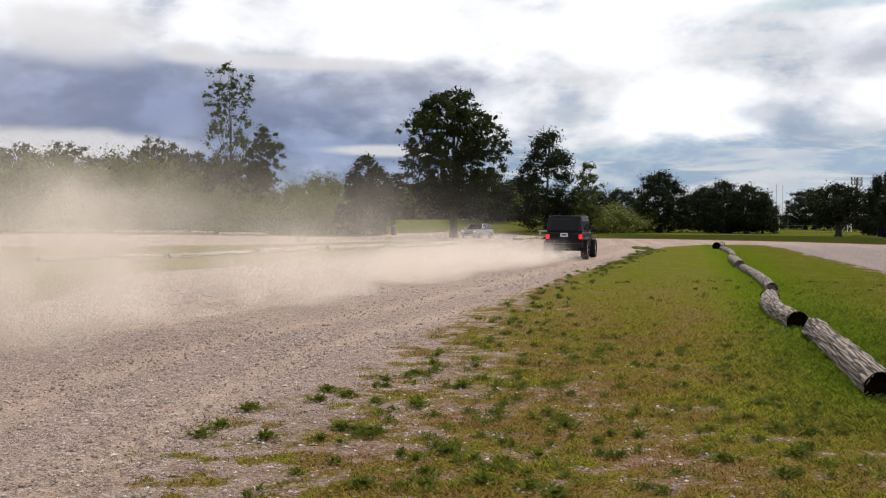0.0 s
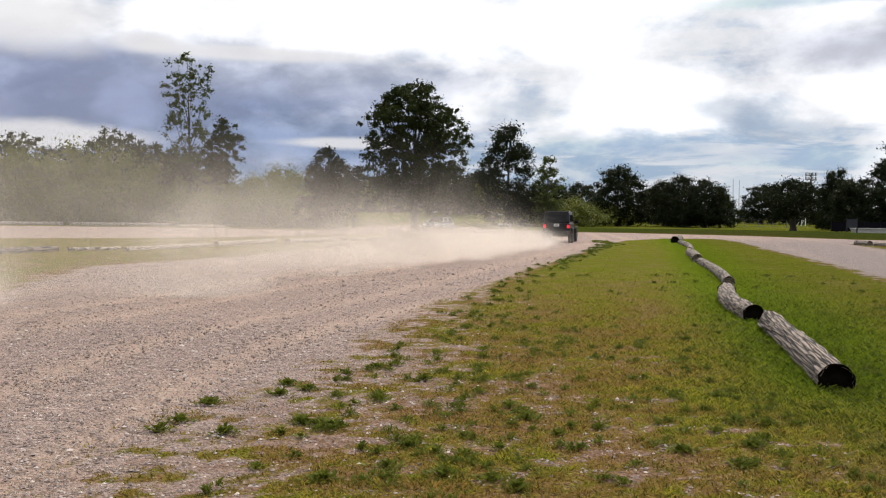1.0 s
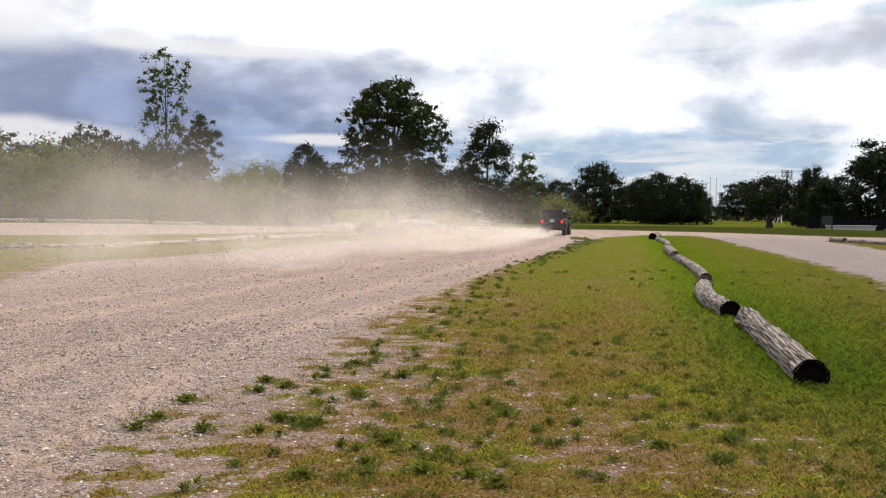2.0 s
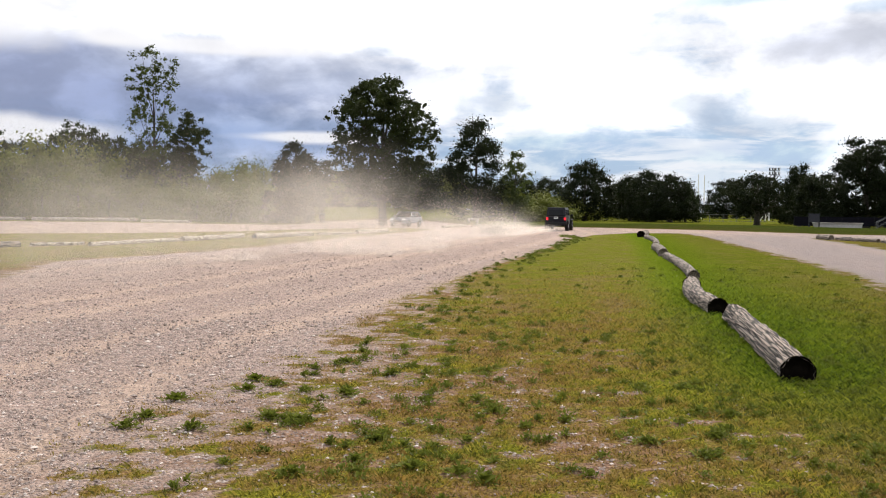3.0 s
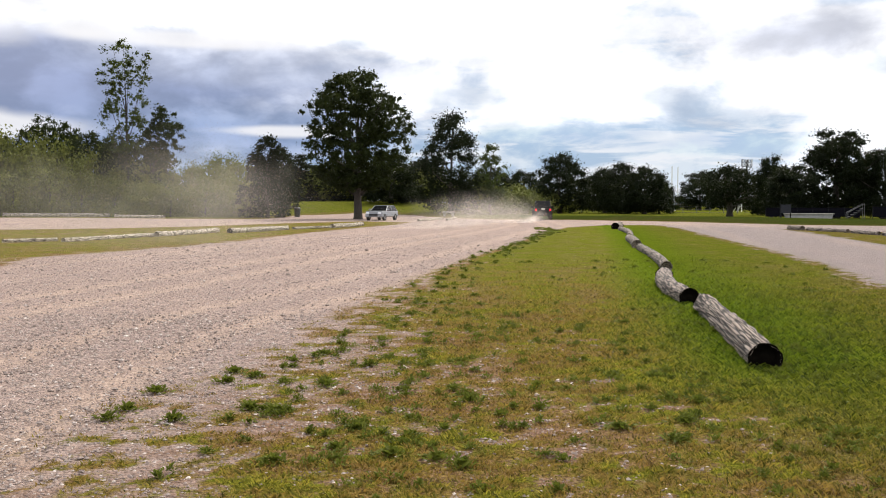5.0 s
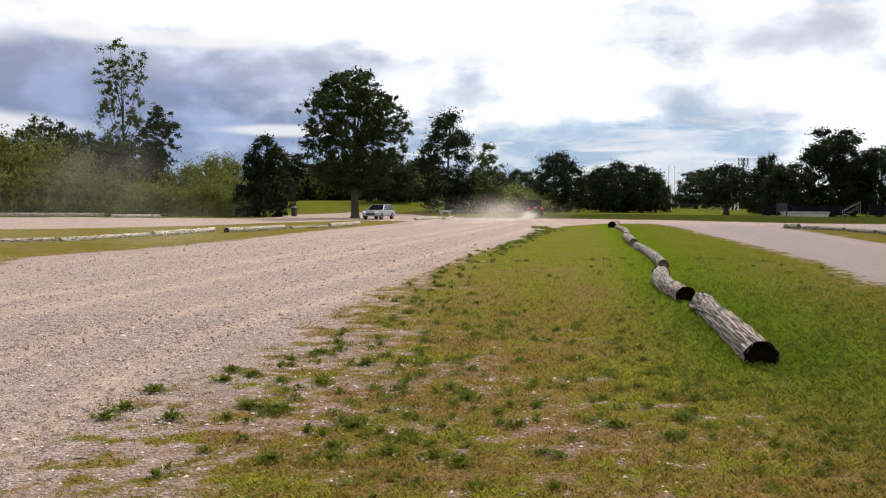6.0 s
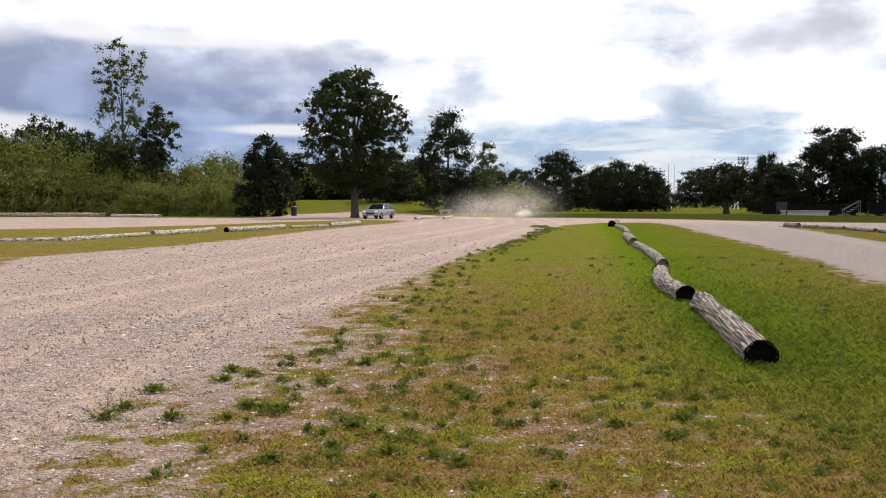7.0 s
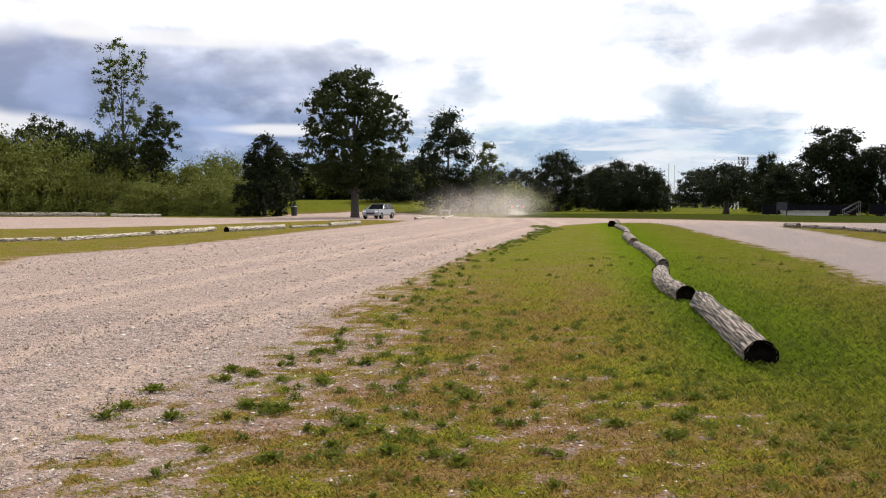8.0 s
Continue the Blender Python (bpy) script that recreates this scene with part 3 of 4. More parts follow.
def build_pebbles():
    rng = np.random.default_rng(5)
    count = 60000
    py = np.exp(rng.uniform(math.log(3.8), math.log(46.0), count))
    px = rng.uniform(-0.64, 0.4, count) * py
    thin = 34000
    ty = rng.uniform(3.8, 13.0, thin)
    py, px = np.concatenate([py, ty]), np.concatenate([px, rng.uniform(-0.55, 0.45, thin) * ty])
    count += thin
    grass, lush, rut, far, meadow = mask_values(px, py)
    keep = (px < line_x(LOG_LINE, py)) & (rng.uniform(0, 1, count) < np.where(grass < 0.12, 1 - 0.6 * rut, np.clip(1.1 - 1.9 * turf_cover(px, py, grass, lush), 0.015, 0.9)) * np.clip(1.5 - py / 42, 0.1, 1))
    px, py = px[keep], py[keep]
    n = len(px)
    r = np.clip(rng.lognormal(-5.0, 0.5, n), 0.003, 0.026) * (0.75 + py / 18)
    r = np.where(grass[keep] > 0.3, np.minimum(r * 1.2, 0.017), r)
    base = np.array([(1, 0, 0), (0, 1, 0), (-1, 0, 0), (0, -1, 0), (0, 0, 0.6), (0, 0, -0.6)], float)
    faces = np.array([(0, 1, 4), (1, 2, 4), (2, 3, 4), (3, 0, 4), (1, 0, 5), (2, 1, 5), (3, 2, 5), (0, 3, 5)])
    jit = rng.uniform(0.65, 1.35, (n, 6, 1)) * base[None]
    t = rng.uniform(0, 6.28, n)
    c, s = np.cos(t)[:, None], np.sin(t)[:, None]
    v = np.stack([jit[..., 0] * c - jit[..., 1] * s, jit[..., 0] * s + jit[..., 1] * c, jit[..., 2]], 2) * r[:, None, None]
    v += np.stack([px, py, r * 0.1], 1)[:, None]
    f = faces[None] + 6 * np.arange(n)[:, None, None]
    me = mesh_from("gravel", v.reshape(-1, 3), f.reshape(-1, 3), PEBBLE)
    tagged(new("gravel", me), "loose grey and tan crushed stone lying on the lot", "gravel", kind="stuff")


build_pebbles()


# ---- logs ----
def log(start, end, radius, label, bend=0.0, rough=0.02, radius_end=None, sides=28, hollow=True, group="parking logs", sink=0.55):
    """A weathered barked log lying from start to end (x, y), with hollowed ends, near-black on some logs."""
    a, b = Vector((*start, 0)), Vector((*end, 0))
    length = (b - a).length
    heading = math.atan2(b.y - a.y, b.x - a.x) - math.pi / 2
    ob = thing("log", pose(a.x, a.y, radius * sink, 0, 0, math.degrees(heading)), label, "log", group)
    radius_end = radius_end or radius
    seed = a.x * 7.3 + a.y
    rows = max(8, int(length / 0.09)) if radius > 0.14 else max(6, int(length / 0.25))
    bm = bmesh.new()
    rings = []
    for i in range(rows + 1):
        t = i / rows
        y = t * length
        off = bend * math.sin(math.pi * t)
        r0 = radius + (radius_end - radius) * t
        ring = []
        for k in range(sides):
            u = 2 * math.pi * k / sides
            px, pz = math.cos(u), math.sin(u)
            ridge = abs(noise.noise((px * 5, y * 1.3 + seed, pz * 5)))
            lump = noise.noise((px * 1.2, y * 0.9 + seed * 3, pz * 1.2))
            r = r0 * (1 + (0.22 if "pale" in label else 0.09) * lump) - rough * (1 - 2.2 * ridge)
            ring.append(bm.verts.new((off + r * px, y + (0.02 * noise.noise((px * 3, seed, pz * 3)) if i in (0, rows) else 0), r * pz)))
        rings.append(ring)
    for r0, r1 in zip(rings, rings[1:]):
        for k in range(sides):
            bm.faces.new((r0[k], r1[k], r1[(k + 1) % sides], r0[(k + 1) % sides]))
    pale = "pale" in label
    part("bark", bm, LOG_PALE if pale else LOG_BARK, ob, "bleached flaking bark" if pale else "split grey weathered bark", True)
    for i, ring_r, deep in ((0, radius, 1), (rows, radius_end, -1)):
        bm = bmesh.new()
        y = i / rows * length
        prev = None
        for q, dy in ((0.99, 0.004), (0.86, 0.012), (0.72, 0.05 if hollow else 0.02), (0.35, 0.07 if hollow else 0.03)):
            ring = [bm.verts.new((ring_r * q * math.cos(2 * math.pi * k / 20) * (1 + 0.05 * math.sin(k * 2.3)), y + deep * dy, ring_r * q * math.sin(2 * math.pi * k / 20))) for k in range(20)]
            if prev:
                for k in range(20):
                    bm.faces.new((prev[k], prev[(k + 1) % 20], ring[(k + 1) % 20], ring[k]))
            prev = ring
        bm.faces.new(prev)
        dark = any(word in label for word in ("hollow", "split", "black", "dark"))
        part("end_face", bm, LOG_END if dark else LOG_PALE if pale else LOG_BARK, ob, "near-black hollow end" if dark else "weathered end grain")
    return ob


NEAR_LOGS = "row of logs on the near lawn"
log((3.10, 8.80), (3.88, 13.7), 0.168, "thick grey split-barked log lying on the lawn", 0.02, 0.03, group=NEAR_LOGS, sides=64)
log((3.90, 14.6), (4.60, 19.3), 0.168, "crooked grey log with a dark hollow end", -0.14, 0.022, 0.19, group=NEAR_LOGS, sides=36)
log((5.35, 22.2), (6.80, 32.2), 0.14, "long slim weathered log lying in grass", 0.10, 0.016, 0.14, group=NEAR_LOGS)
log((6.92, 33.3), (7.95, 39.8), 0.19, "short thick weathered log lying in grass", 0.05, 0.02, group=NEAR_LOGS)
log((8.5, 42.6), (10.6, 56.0), 0.15, "long weathered log lying far down the lawn", 0.25, 0.018, group=NEAR_LOGS)
log((10.7, 58.2), (11.6, 61.5), 0.26, "short dark log at the lawn's end", 0.0, 0.03, group=NEAR_LOGS)
STRIP_LOGS = "row of logs on the far verge"
log((-17.6, 36.4), (-16.2, 38.2), 0.10, "short pale log on the grass verge", 0.05, 0.02, group=STRIP_LOGS)
log((-15.45, 37.0), (-13.9, 43.4), 0.11, "long pale weathered log on the grass verge", -0.15, 0.016, group=STRIP_LOGS)
log((-13.7, 43.4), (-12.5, 50.2), 0.15, "thick pale log on the grass verge", 0.1, 0.016, group=STRIP_LOGS)
log((-11.4, 48.4), (-9.5, 54.8), 0.17, "pale log with a black end on the verge", 0.0, 0.02, group=STRIP_LOGS)
log((-9.3, 56.0), (-7.4, 59.0), 0.10, "slim pale log half sunk in grass", 0.0, 0.012, group=STRIP_LOGS)
log((-7.3, 59.0), (-6.0, 65.6), 0.17, "pale weathered log near the parked car", 0.1, 0.02, group=STRIP_LOGS)
log((-18.9, 33.0), (-17.9, 36.0), 0.15, "weathered log in short grass", 0.0, 0.02, group=STRIP_LOGS)
FAR_LOGS = "logs along the hedge"
log((-62.0, 104.0), (-51.0, 104.0), 0.26, "long pale log lying before the hedge", 0.0, 0.02, group=FAR_LOGS)
log((-50.0, 103.8), (-37.8, 103.2), 0.26, "long pale log lying before the hedge", 0.0, 0.02, group=FAR_LOGS)
log((-35.6, 99.0), (-29.2, 95.2), 0.20, "pale log lying before the hedge", 0.0, 0.02, group=FAR_LOGS)
log((-2.45, 81.6), (-0.4, 91.0), 0.14, "pale log lying beyond the parked car", 0.0, 0.02, group=FAR_LOGS)
log((0.05, 84.6), (1.0, 97.0), 0.13, "pale log lying beside the track", 0.0, 0.02, group=FAR_LOGS)
RIGHT_LOGS = "logs on the side verge"
log((21.5, 57.6), (21.75, 56.2), 0.19, "thick log stump at the verge's tip", 0.0, 0.03, group=RIGHT_LOGS)
log((22.0, 56.0), (22.7, 52.0), 0.13, "weathered brown log on yellow grass", 0.0, 0.02, group=RIGHT_LOGS)
log((22.7, 51.4), (22.4, 47.6), 0.13, "weathered brown log on yellow grass", 0.1, 0.02, group=RIGHT_LOGS)
log((22.4, 47.0), (21.6, 42.0), 0.14, "weathered brown log on yellow grass", 0.0, 0.02, group=RIGHT_LOGS)


# ---- trees and shrubs ----
def leaves_mesh(name, centres, radii, per, size, material_, rng, flat=0.75, outward=0.6):
    """Many small leaves scattered in soft clumps."""
    n = len(centres) * per
    c = np.repeat(np.asarray(centres, float), per, 0)
    r = np.repeat(np.asarray(radii, float), per)[:, None]
    d = rng.normal(0, 1, (n, 3))
    d /= np.linalg.norm(d, axis=1, keepdims=True)
    p = c + d * r * np.minimum(np.abs(rng.normal(0, 0.66, (n, 1))), 1.15) * np.array([1.1, 1.1, flat])
    face = d * outward + np.array([0, 0, 0.4]) + rng.normal(0, 0.55, (n, 3))
    u = np.cross(face, rng.normal(0, 1, (n, 3)))
    u /= np.linalg.norm(u, axis=1, keepdims=True)
    w = np.cross(face, u)
    w /= np.linalg.norm(w, axis=1, keepdims=True)
    s = size * rng.uniform(0.6, 1.4, (n, 1))
    bend = np.cross(u, w) * s * 0.18
    v = np.stack([p - u * s, p - w * s * 0.5 + bend, p + u * s, p + w * s * 0.5 + bend], 1)
    return mesh_from(name, v.reshape(-1, 3), np.arange(4 * n).reshape(-1, 4), material_)


def tree(name, m, height, width, crown_from, label, leaf, seed, clumps=150, per=55, leaf_size=0.13, trunk=0.3, profile=None, clump_r=0.1, limbs=9,
         hole=0.12, category="tree", group="", stems=1, outward=0.6):
    """A tapered trunk, limbs and a crown of leaf clumps. profile(t): the crown's half width, 0 to 1, at t from its foot to its top."""
    rng = np.random.default_rng(seed)
    ob = thing(name, standing(m), label, category, group)
    profile = profile or (lambda t: math.sqrt(max(0.0, 1 - (2 * t ** 0.85 - 0.9) ** 2 / 1.22)))
    crown_h = height - crown_from
    centres, radii = [], []
    while len(centres) < clumps:
        t = rng.uniform(0, 1)
        half = profile(t) * width / 2
        if rng.random() > (half / (width / 2)) ** 1.1 + 0.04:
            continue
        a = rng.uniform(0, 2 * math.pi)
        lump = 1 + 0.55 * noise.noise((math.cos(a) * 1.8 + seed, math.sin(a) * 1.8, t * 4.0))
        q = rng.uniform(0.12, 1.0) ** 0.5
        pt = np.array([half * q * lump * math.cos(a), half * q * lump * math.sin(a), crown_from + t * crown_h])
        if noise.noise((pt[0] * 0.55 + seed, pt[1] * 0.55, pt[2] * 0.55)) < -0.5 + hole * 2:
            continue
        centres.append(pt)
        radii.append(clump_r * width * rng.uniform(0.5, 1.5))
    bm = bmesh.new()
    top = crown_from + 0.8 * crown_h
    for k in range(stems):
        lean = (rng.uniform(-0.3, 0.3, 2) * (0 if stems == 1 else 3) * width / 10)
        pts = [(0, 0, -0.1), (0.01, 0.01, 0.25)] + [(lean[0] * t + 0.012 * height * math.sin(3 * t + seed + k) * t, lean[1] * t + 0.012 * height * math.cos(4 * t + seed) * t, t * top) for t in (0.15, 0.3, 0.5, 0.7, 0.85, 1.0)]
        tube(bm, pts, [trunk * f for f in (1.45, 1.12, 0.92, 0.78, 0.58, 0.4, 0.24, 0.08)], 12)
    part("trunk", bm, BARK, ob, "", True)
    order = rng.permutation(len(centres))[:limbs]
    for i in order:
        c = Vector(centres[i])
        z0 = max(crown_from * 0.75, min(c.z * 0.6, top * 0.8))
        midp = Vector((c.x * 0.45, c.y * 0.45, z0 + (c.z - z0) * 0.35))
        bm = bmesh.new()
        tube(bm, [(0, 0, z0), midp, c], [trunk * 0.42, trunk * 0.25, 0.02], 6)
        part("limb", bm, BARK, ob, "", True)
    crown = new("crown", leaves_mesh("crown", centres, radii, per, leaf_size, leaf, rng, 0.75, outward))
    crown.parent = ob
    return ob


def standing(m):
    """The same pose, set down on the ground."""
    x, y = np.array([m.translation.x]), np.array([m.translation.y])
    z = float(ground_height(x, y, inside_distance(x, y, FAR_MEADOW))[0])
    return Matrix.Translation((0, 0, z - 0.03)) @ m


def scaled_copy(ob, m, sx, sz):
    m = standing(m)
    c = copy_thing(ob, m)
    c.matrix_basis = m @ Matrix.Diagonal((sx, sx, sz, 1))
    return c


def spire(t):
    return (0.25 + 0.75 * math.sin(math.pi * min(1, t * 0.8 + 0.12))) * (1 - 0.55 * t)


def mound(t):
    return math.sqrt(max(0.02, 1 - t ** 2.2))


oak = tree("oak_tree", pose(-8.9, 93.0, 0), 14.6, 9.6, 3.0, "large backlit green broad-crowned tree beside the parked car", LEAF_OAK, 4, clumps=780, per=60,
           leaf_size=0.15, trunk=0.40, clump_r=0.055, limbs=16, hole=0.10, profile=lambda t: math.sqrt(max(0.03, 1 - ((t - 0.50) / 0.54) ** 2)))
poplar = tree("poplar_tree", pose(-38.2, 110.5, 0), 20.6, 6.2, 7.5, "tall thin sparse-leaved tree rising from the thicket", LEAF_LIGHT, 8, clumps=175, per=40, leaf_size=0.15,
              trunk=0.17, clump_r=0.095, limbs=10, hole=0.15, profile=lambda t: 0.42 + 0.5 * math.sin(math.pi * (0.12 + 0.72 * t)))
tree("broadleaf_tree", pose(0.6, 122, 0), 13.0, 11.0, 0.6, "backlit green tree with a pointed crown", LEAF_BACKLIT, 12, clumps=210, per=95, leaf_size=0.155, trunk=0.3, profile=spire)
tree("broadleaf_tree", pose(6.0, 126, 0), 9.4, 6.0, 0.8, "grey-green young tree beside a darker one", LEAF_LIGHT, 13, clumps=110, per=50, leaf_size=0.17, trunk=0.2, profile=spire, hole=0.15)
dome = tree("round_tree", pose(18.5, 150, 0), 9.5, 10.5, 0.5, "dense backlit round-topped tree on the meadow", LEAF_BACKLIT, 15, clumps=230, per=110, leaf_size=0.17, trunk=0.35, profile=mound, hole=0.02)
low = tree("spreading_tree", pose(30.5, 142, 0), 7.0, 9.5, 0.6, "low backlit spreading tree on the meadow", LEAF_BACKLIT, 17, clumps=200, per=110, leaf_size=0.16, trunk=0.35, profile=mound, hole=0.06)
open_tree = tree("spreading_tree", pose(36.3, 118, 0.0), 6.3, 8.2, 1.5, "backlit spreading tree with a bare short trunk", LEAF_BACKLIT, 19, clumps=150, per=95, leaf_size=0.14, trunk=0.38, hole=0.1)
big = tree("broadleaf_tree", pose(42.7, 101, 0.0), 10.0, 7.8, 0.6, "tall backlit broad tree behind the bleachers", LEAF_BACKLIT, 23, clumps=260, per=110, leaf_size=0.145, trunk=0.4, hole=0.05)
slim = tree("broadleaf_tree", pose(-19.6, 101, 0), 8.9, 6.2, 0.0, "backlit upright tree at the thicket's end", LEAF_BACKLIT, 29, clumps=260, per=60, leaf_size=0.15, trunk=0.22, profile=lambda t: 0.9 * math.sqrt(max(0.04, 1 - t ** 2.0)), hole=0.0)
hedge = tree("shrub", pose(-27, 112, 0), 5.2, 8.0, 0.0, "dense leafy green shrub in the thicket", LEAF_BUSH, 31, clumps=52, per=190, clump_r=0.17, outward=1.3, leaf_size=0.15, trunk=0.12, profile=mound, hole=0.02, limbs=4, category="shrub", group="thicket", stems=3)
bush = tree("shrub", pose(-33, 103, 0), 3.6, 6.0, 0.0, "rounded yellow-green shrub at the gravel's edge", LEAF_BUSH, 37, clumps=40, per=190, clump_r=0.18, outward=1.3, leaf_size=0.12, trunk=0.08, profile=mound, hole=0.03, limbs=4, category="shrub", group="thicket", stems=3)
thick = tree("thicket_tree", pose(-45, 116, 0), 10.5, 9.0, 0.3, "backlit bushy tree standing in the thicket", LEAF_OAK, 41, clumps=190, per=60, leaf_size=0.17, trunk=0.25, hole=0.06, group="thicket")

# bearing, distance, width factor, height factor
for b, d, sx, sz in ((0.085, 200, 1.0, 0.9), (0.16, 210, 1.1, 0.85), (0.19, 148, 0.75, 0.85), (0.275, 230, 1.2, 1.0), (0.31, 215, 1.0, 0.9), (-0.02, 150, 0.9, 0.72), (-0.06, 140, 0.9, 0.8), (0.05, 170, 1.0, 0.8)):
    scaled_copy(dome, pose(b * d, d, 0, 0, 0, 57 * b * d), sx, sz)
for b, d, sx, sz in ((0.231, 146, 0.56, 0.82), (0.172, 158, 0.8, 1.05), (0.36, 128, 0.9, 0.9)):
    scaled_copy(low, pose(b * d, d, 0, 0, 0, 31 * b * d), sx, sz)
for b, d, sx, sz in ((0.353, 104, 0.46, 0.72), (0.375, 98, 0.7, 0.58), (0.475, 99, 0.8, 0.78), (0.52, 101, 1.0, 1.05), (0.445, 108, 0.7, 0.66), (0.60, 98, 1.1, 1.0), (0.69, 95, 1.1, 0.9)):
    scaled_copy(big, pose(b * d, d, 0, 0, 0, 43 * d * b), sx, sz)
for b, d, sx, sz in ((-0.178, 128, 0.9, 0.95), (-0.16, 150, 1.3, 0.85), (-0.115, 152, 1.3, 0.8), (-0.035, 150, 1.3, 0.72)):
    scaled_copy(slim, pose(b * d, d, 0, 0, 0, 77 * b * d), sx, sz)
for b, d, sx, sz in ((-0.255, 128, 1.0, 1.35), (-0.225, 132, 1.2, 1.3), (-0.285, 113, 0.9, 1.15), (-0.315, 110, 1.0, 1.15), (-0.345, 112, 1.0, 1.25), (-0.375, 112, 1.1, 1.45), (-0.41, 112, 1.1, 1.6), (-0.45, 112, 1.2, 1.75), (-0.49, 112, 1.3, 1.85),
                     (-0.54, 110, 1.2, 1.8), (-0.59, 112, 1.3, 1.8), (-0.64, 112, 1.3, 1.7), (-0.175, 156, 1.3, 1.2), (-0.14, 155, 1.5, 1.15), (-0.10, 154, 1.5, 1.1), (-0.065, 153, 1.4, 1.1), (-0.025, 151, 1.4, 1.1), (0.03, 128, 1.2, 0.9), (0.075, 135, 1.1, 0.8), (0.10, 150, 1.2, 0.8)):
    scaled_copy(hedge, pose(b * d, d, 0, 0, 0, 61 * b * d), sx, sz)
for b, d, sx, sz in ((-0.225, 101, 0.7, 0.8), (-0.262, 102, 0.9, 1.0), (-0.30, 103, 0.9, 0.95), (-0.33, 104.5, 0.9, 1.05), (-0.36, 106.5, 1.0, 1.25), (-0.395, 107, 1.0, 1.35), (-0.43, 107, 1.1, 1.45), (-0.47, 107, 1.1, 1.3),
                     (-0.405, 109, 1.1, 1.75), (-0.445, 109.5, 1.1, 1.95), (-0.515, 107.5, 1.0, 1.35), (-0.555, 107, 1.1, 1.2), (-0.60, 107, 1.1, 1.35), (-0.64, 107, 1.1, 1.3), (-0.245, 104, 0.8, 1.0)):
    scaled_copy(bush, pose(b * d, d, 0, 0, 0, 83 * b * d), sx, sz)
for b, d, sx, sz in ((-0.437, 118, 0.9, 1.2), (-0.415, 119, 0.7, 1.12), (-0.335, 112, 0.8, 0.9), (-0.355, 113, 0.7, 0.95), (-0.315, 111, 0.55, 0.72), (-0.385, 116, 0.8, 0.98), (-0.485, 120, 1.1, 0.98), (-0.54, 120, 1.2, 1.15), (-0.60, 120, 1.2, 1.15), (-0.67, 118, 1.2, 1.15)):
    scaled_copy(thick, pose(b * d, d, 0, 0, 0, 29 * b * d), sx, sz)
tree("leaning_tree", pose(-36.2, 109.0, 0, 0, 16, 0), 13.2, 4.4, 4.0, "backlit bushy tree leaning out of the thicket beside a taller one", LEAF_OAK, 47, clumps=150, per=60, leaf_size=0.16, trunk=0.2, clump_r=0.11, hole=0.05,
     profile=lambda t: 0.55 + 0.45 * math.sin(math.pi * (0.05 + 0.85 * t)), group="thicket")


# ---- vehicles ----
def wheel(parent, x, y, r, width, label="", rim=ALLOY):
    hub = new("wheel")
    hub.parent = parent
    hub.matrix_basis = pose(x, y, r)
    bm = bmesh.new()
    prof = [(-0.5, 0.62), (-0.5, 0.92), (-0.40, 0.985), (-0.2, 1.0), (0.2, 1.0), (0.40, 0.985), (0.5, 0.92), (0.5, 0.62)]
    rings = [[bm.verts.new((p * width, r * q * math.cos(2 * math.pi * k / 32) * (1.0 if q < 0.97 or k % 2 else 0.975), r * q * math.sin(2 * math.pi * k / 32) * (1.0 if q < 0.97 or k % 2 else 0.975))) for k in range(32)] for p, q in prof]
    for a, b in zip(rings, rings[1:] + rings[:1]):
        for k in range(32):
            bm.faces.new((a[k], a[(k + 1) % 32], b[(k + 1) % 32], b[k]))
    part("tyre", bm, RUBBER, hub)
    bm = bmesh.new()
    box(bm, -0.3 * width, 0.3 * width, -0.12 * r, 0.12 * r, -0.12 * r, 0.12 * r, 0.01)
    for k in range(5):
        a = 2 * math.pi * k / 5
        tube(bm, [(0.3 * width, 0, 0), (0.34 * width, 0.6 * r * math.cos(a), 0.6 * r * math.sin(a))], [0.09 * r, 0.07 * r], 6)
        tube(bm, [(-0.3 * width, 0, 0), (-0.34 * width, 0.6 * r * math.cos(a), 0.6 * r * math.sin(a))], [0.09 * r, 0.07 * r], 6)
    part("rim", bm, rim, hub)
    return hub


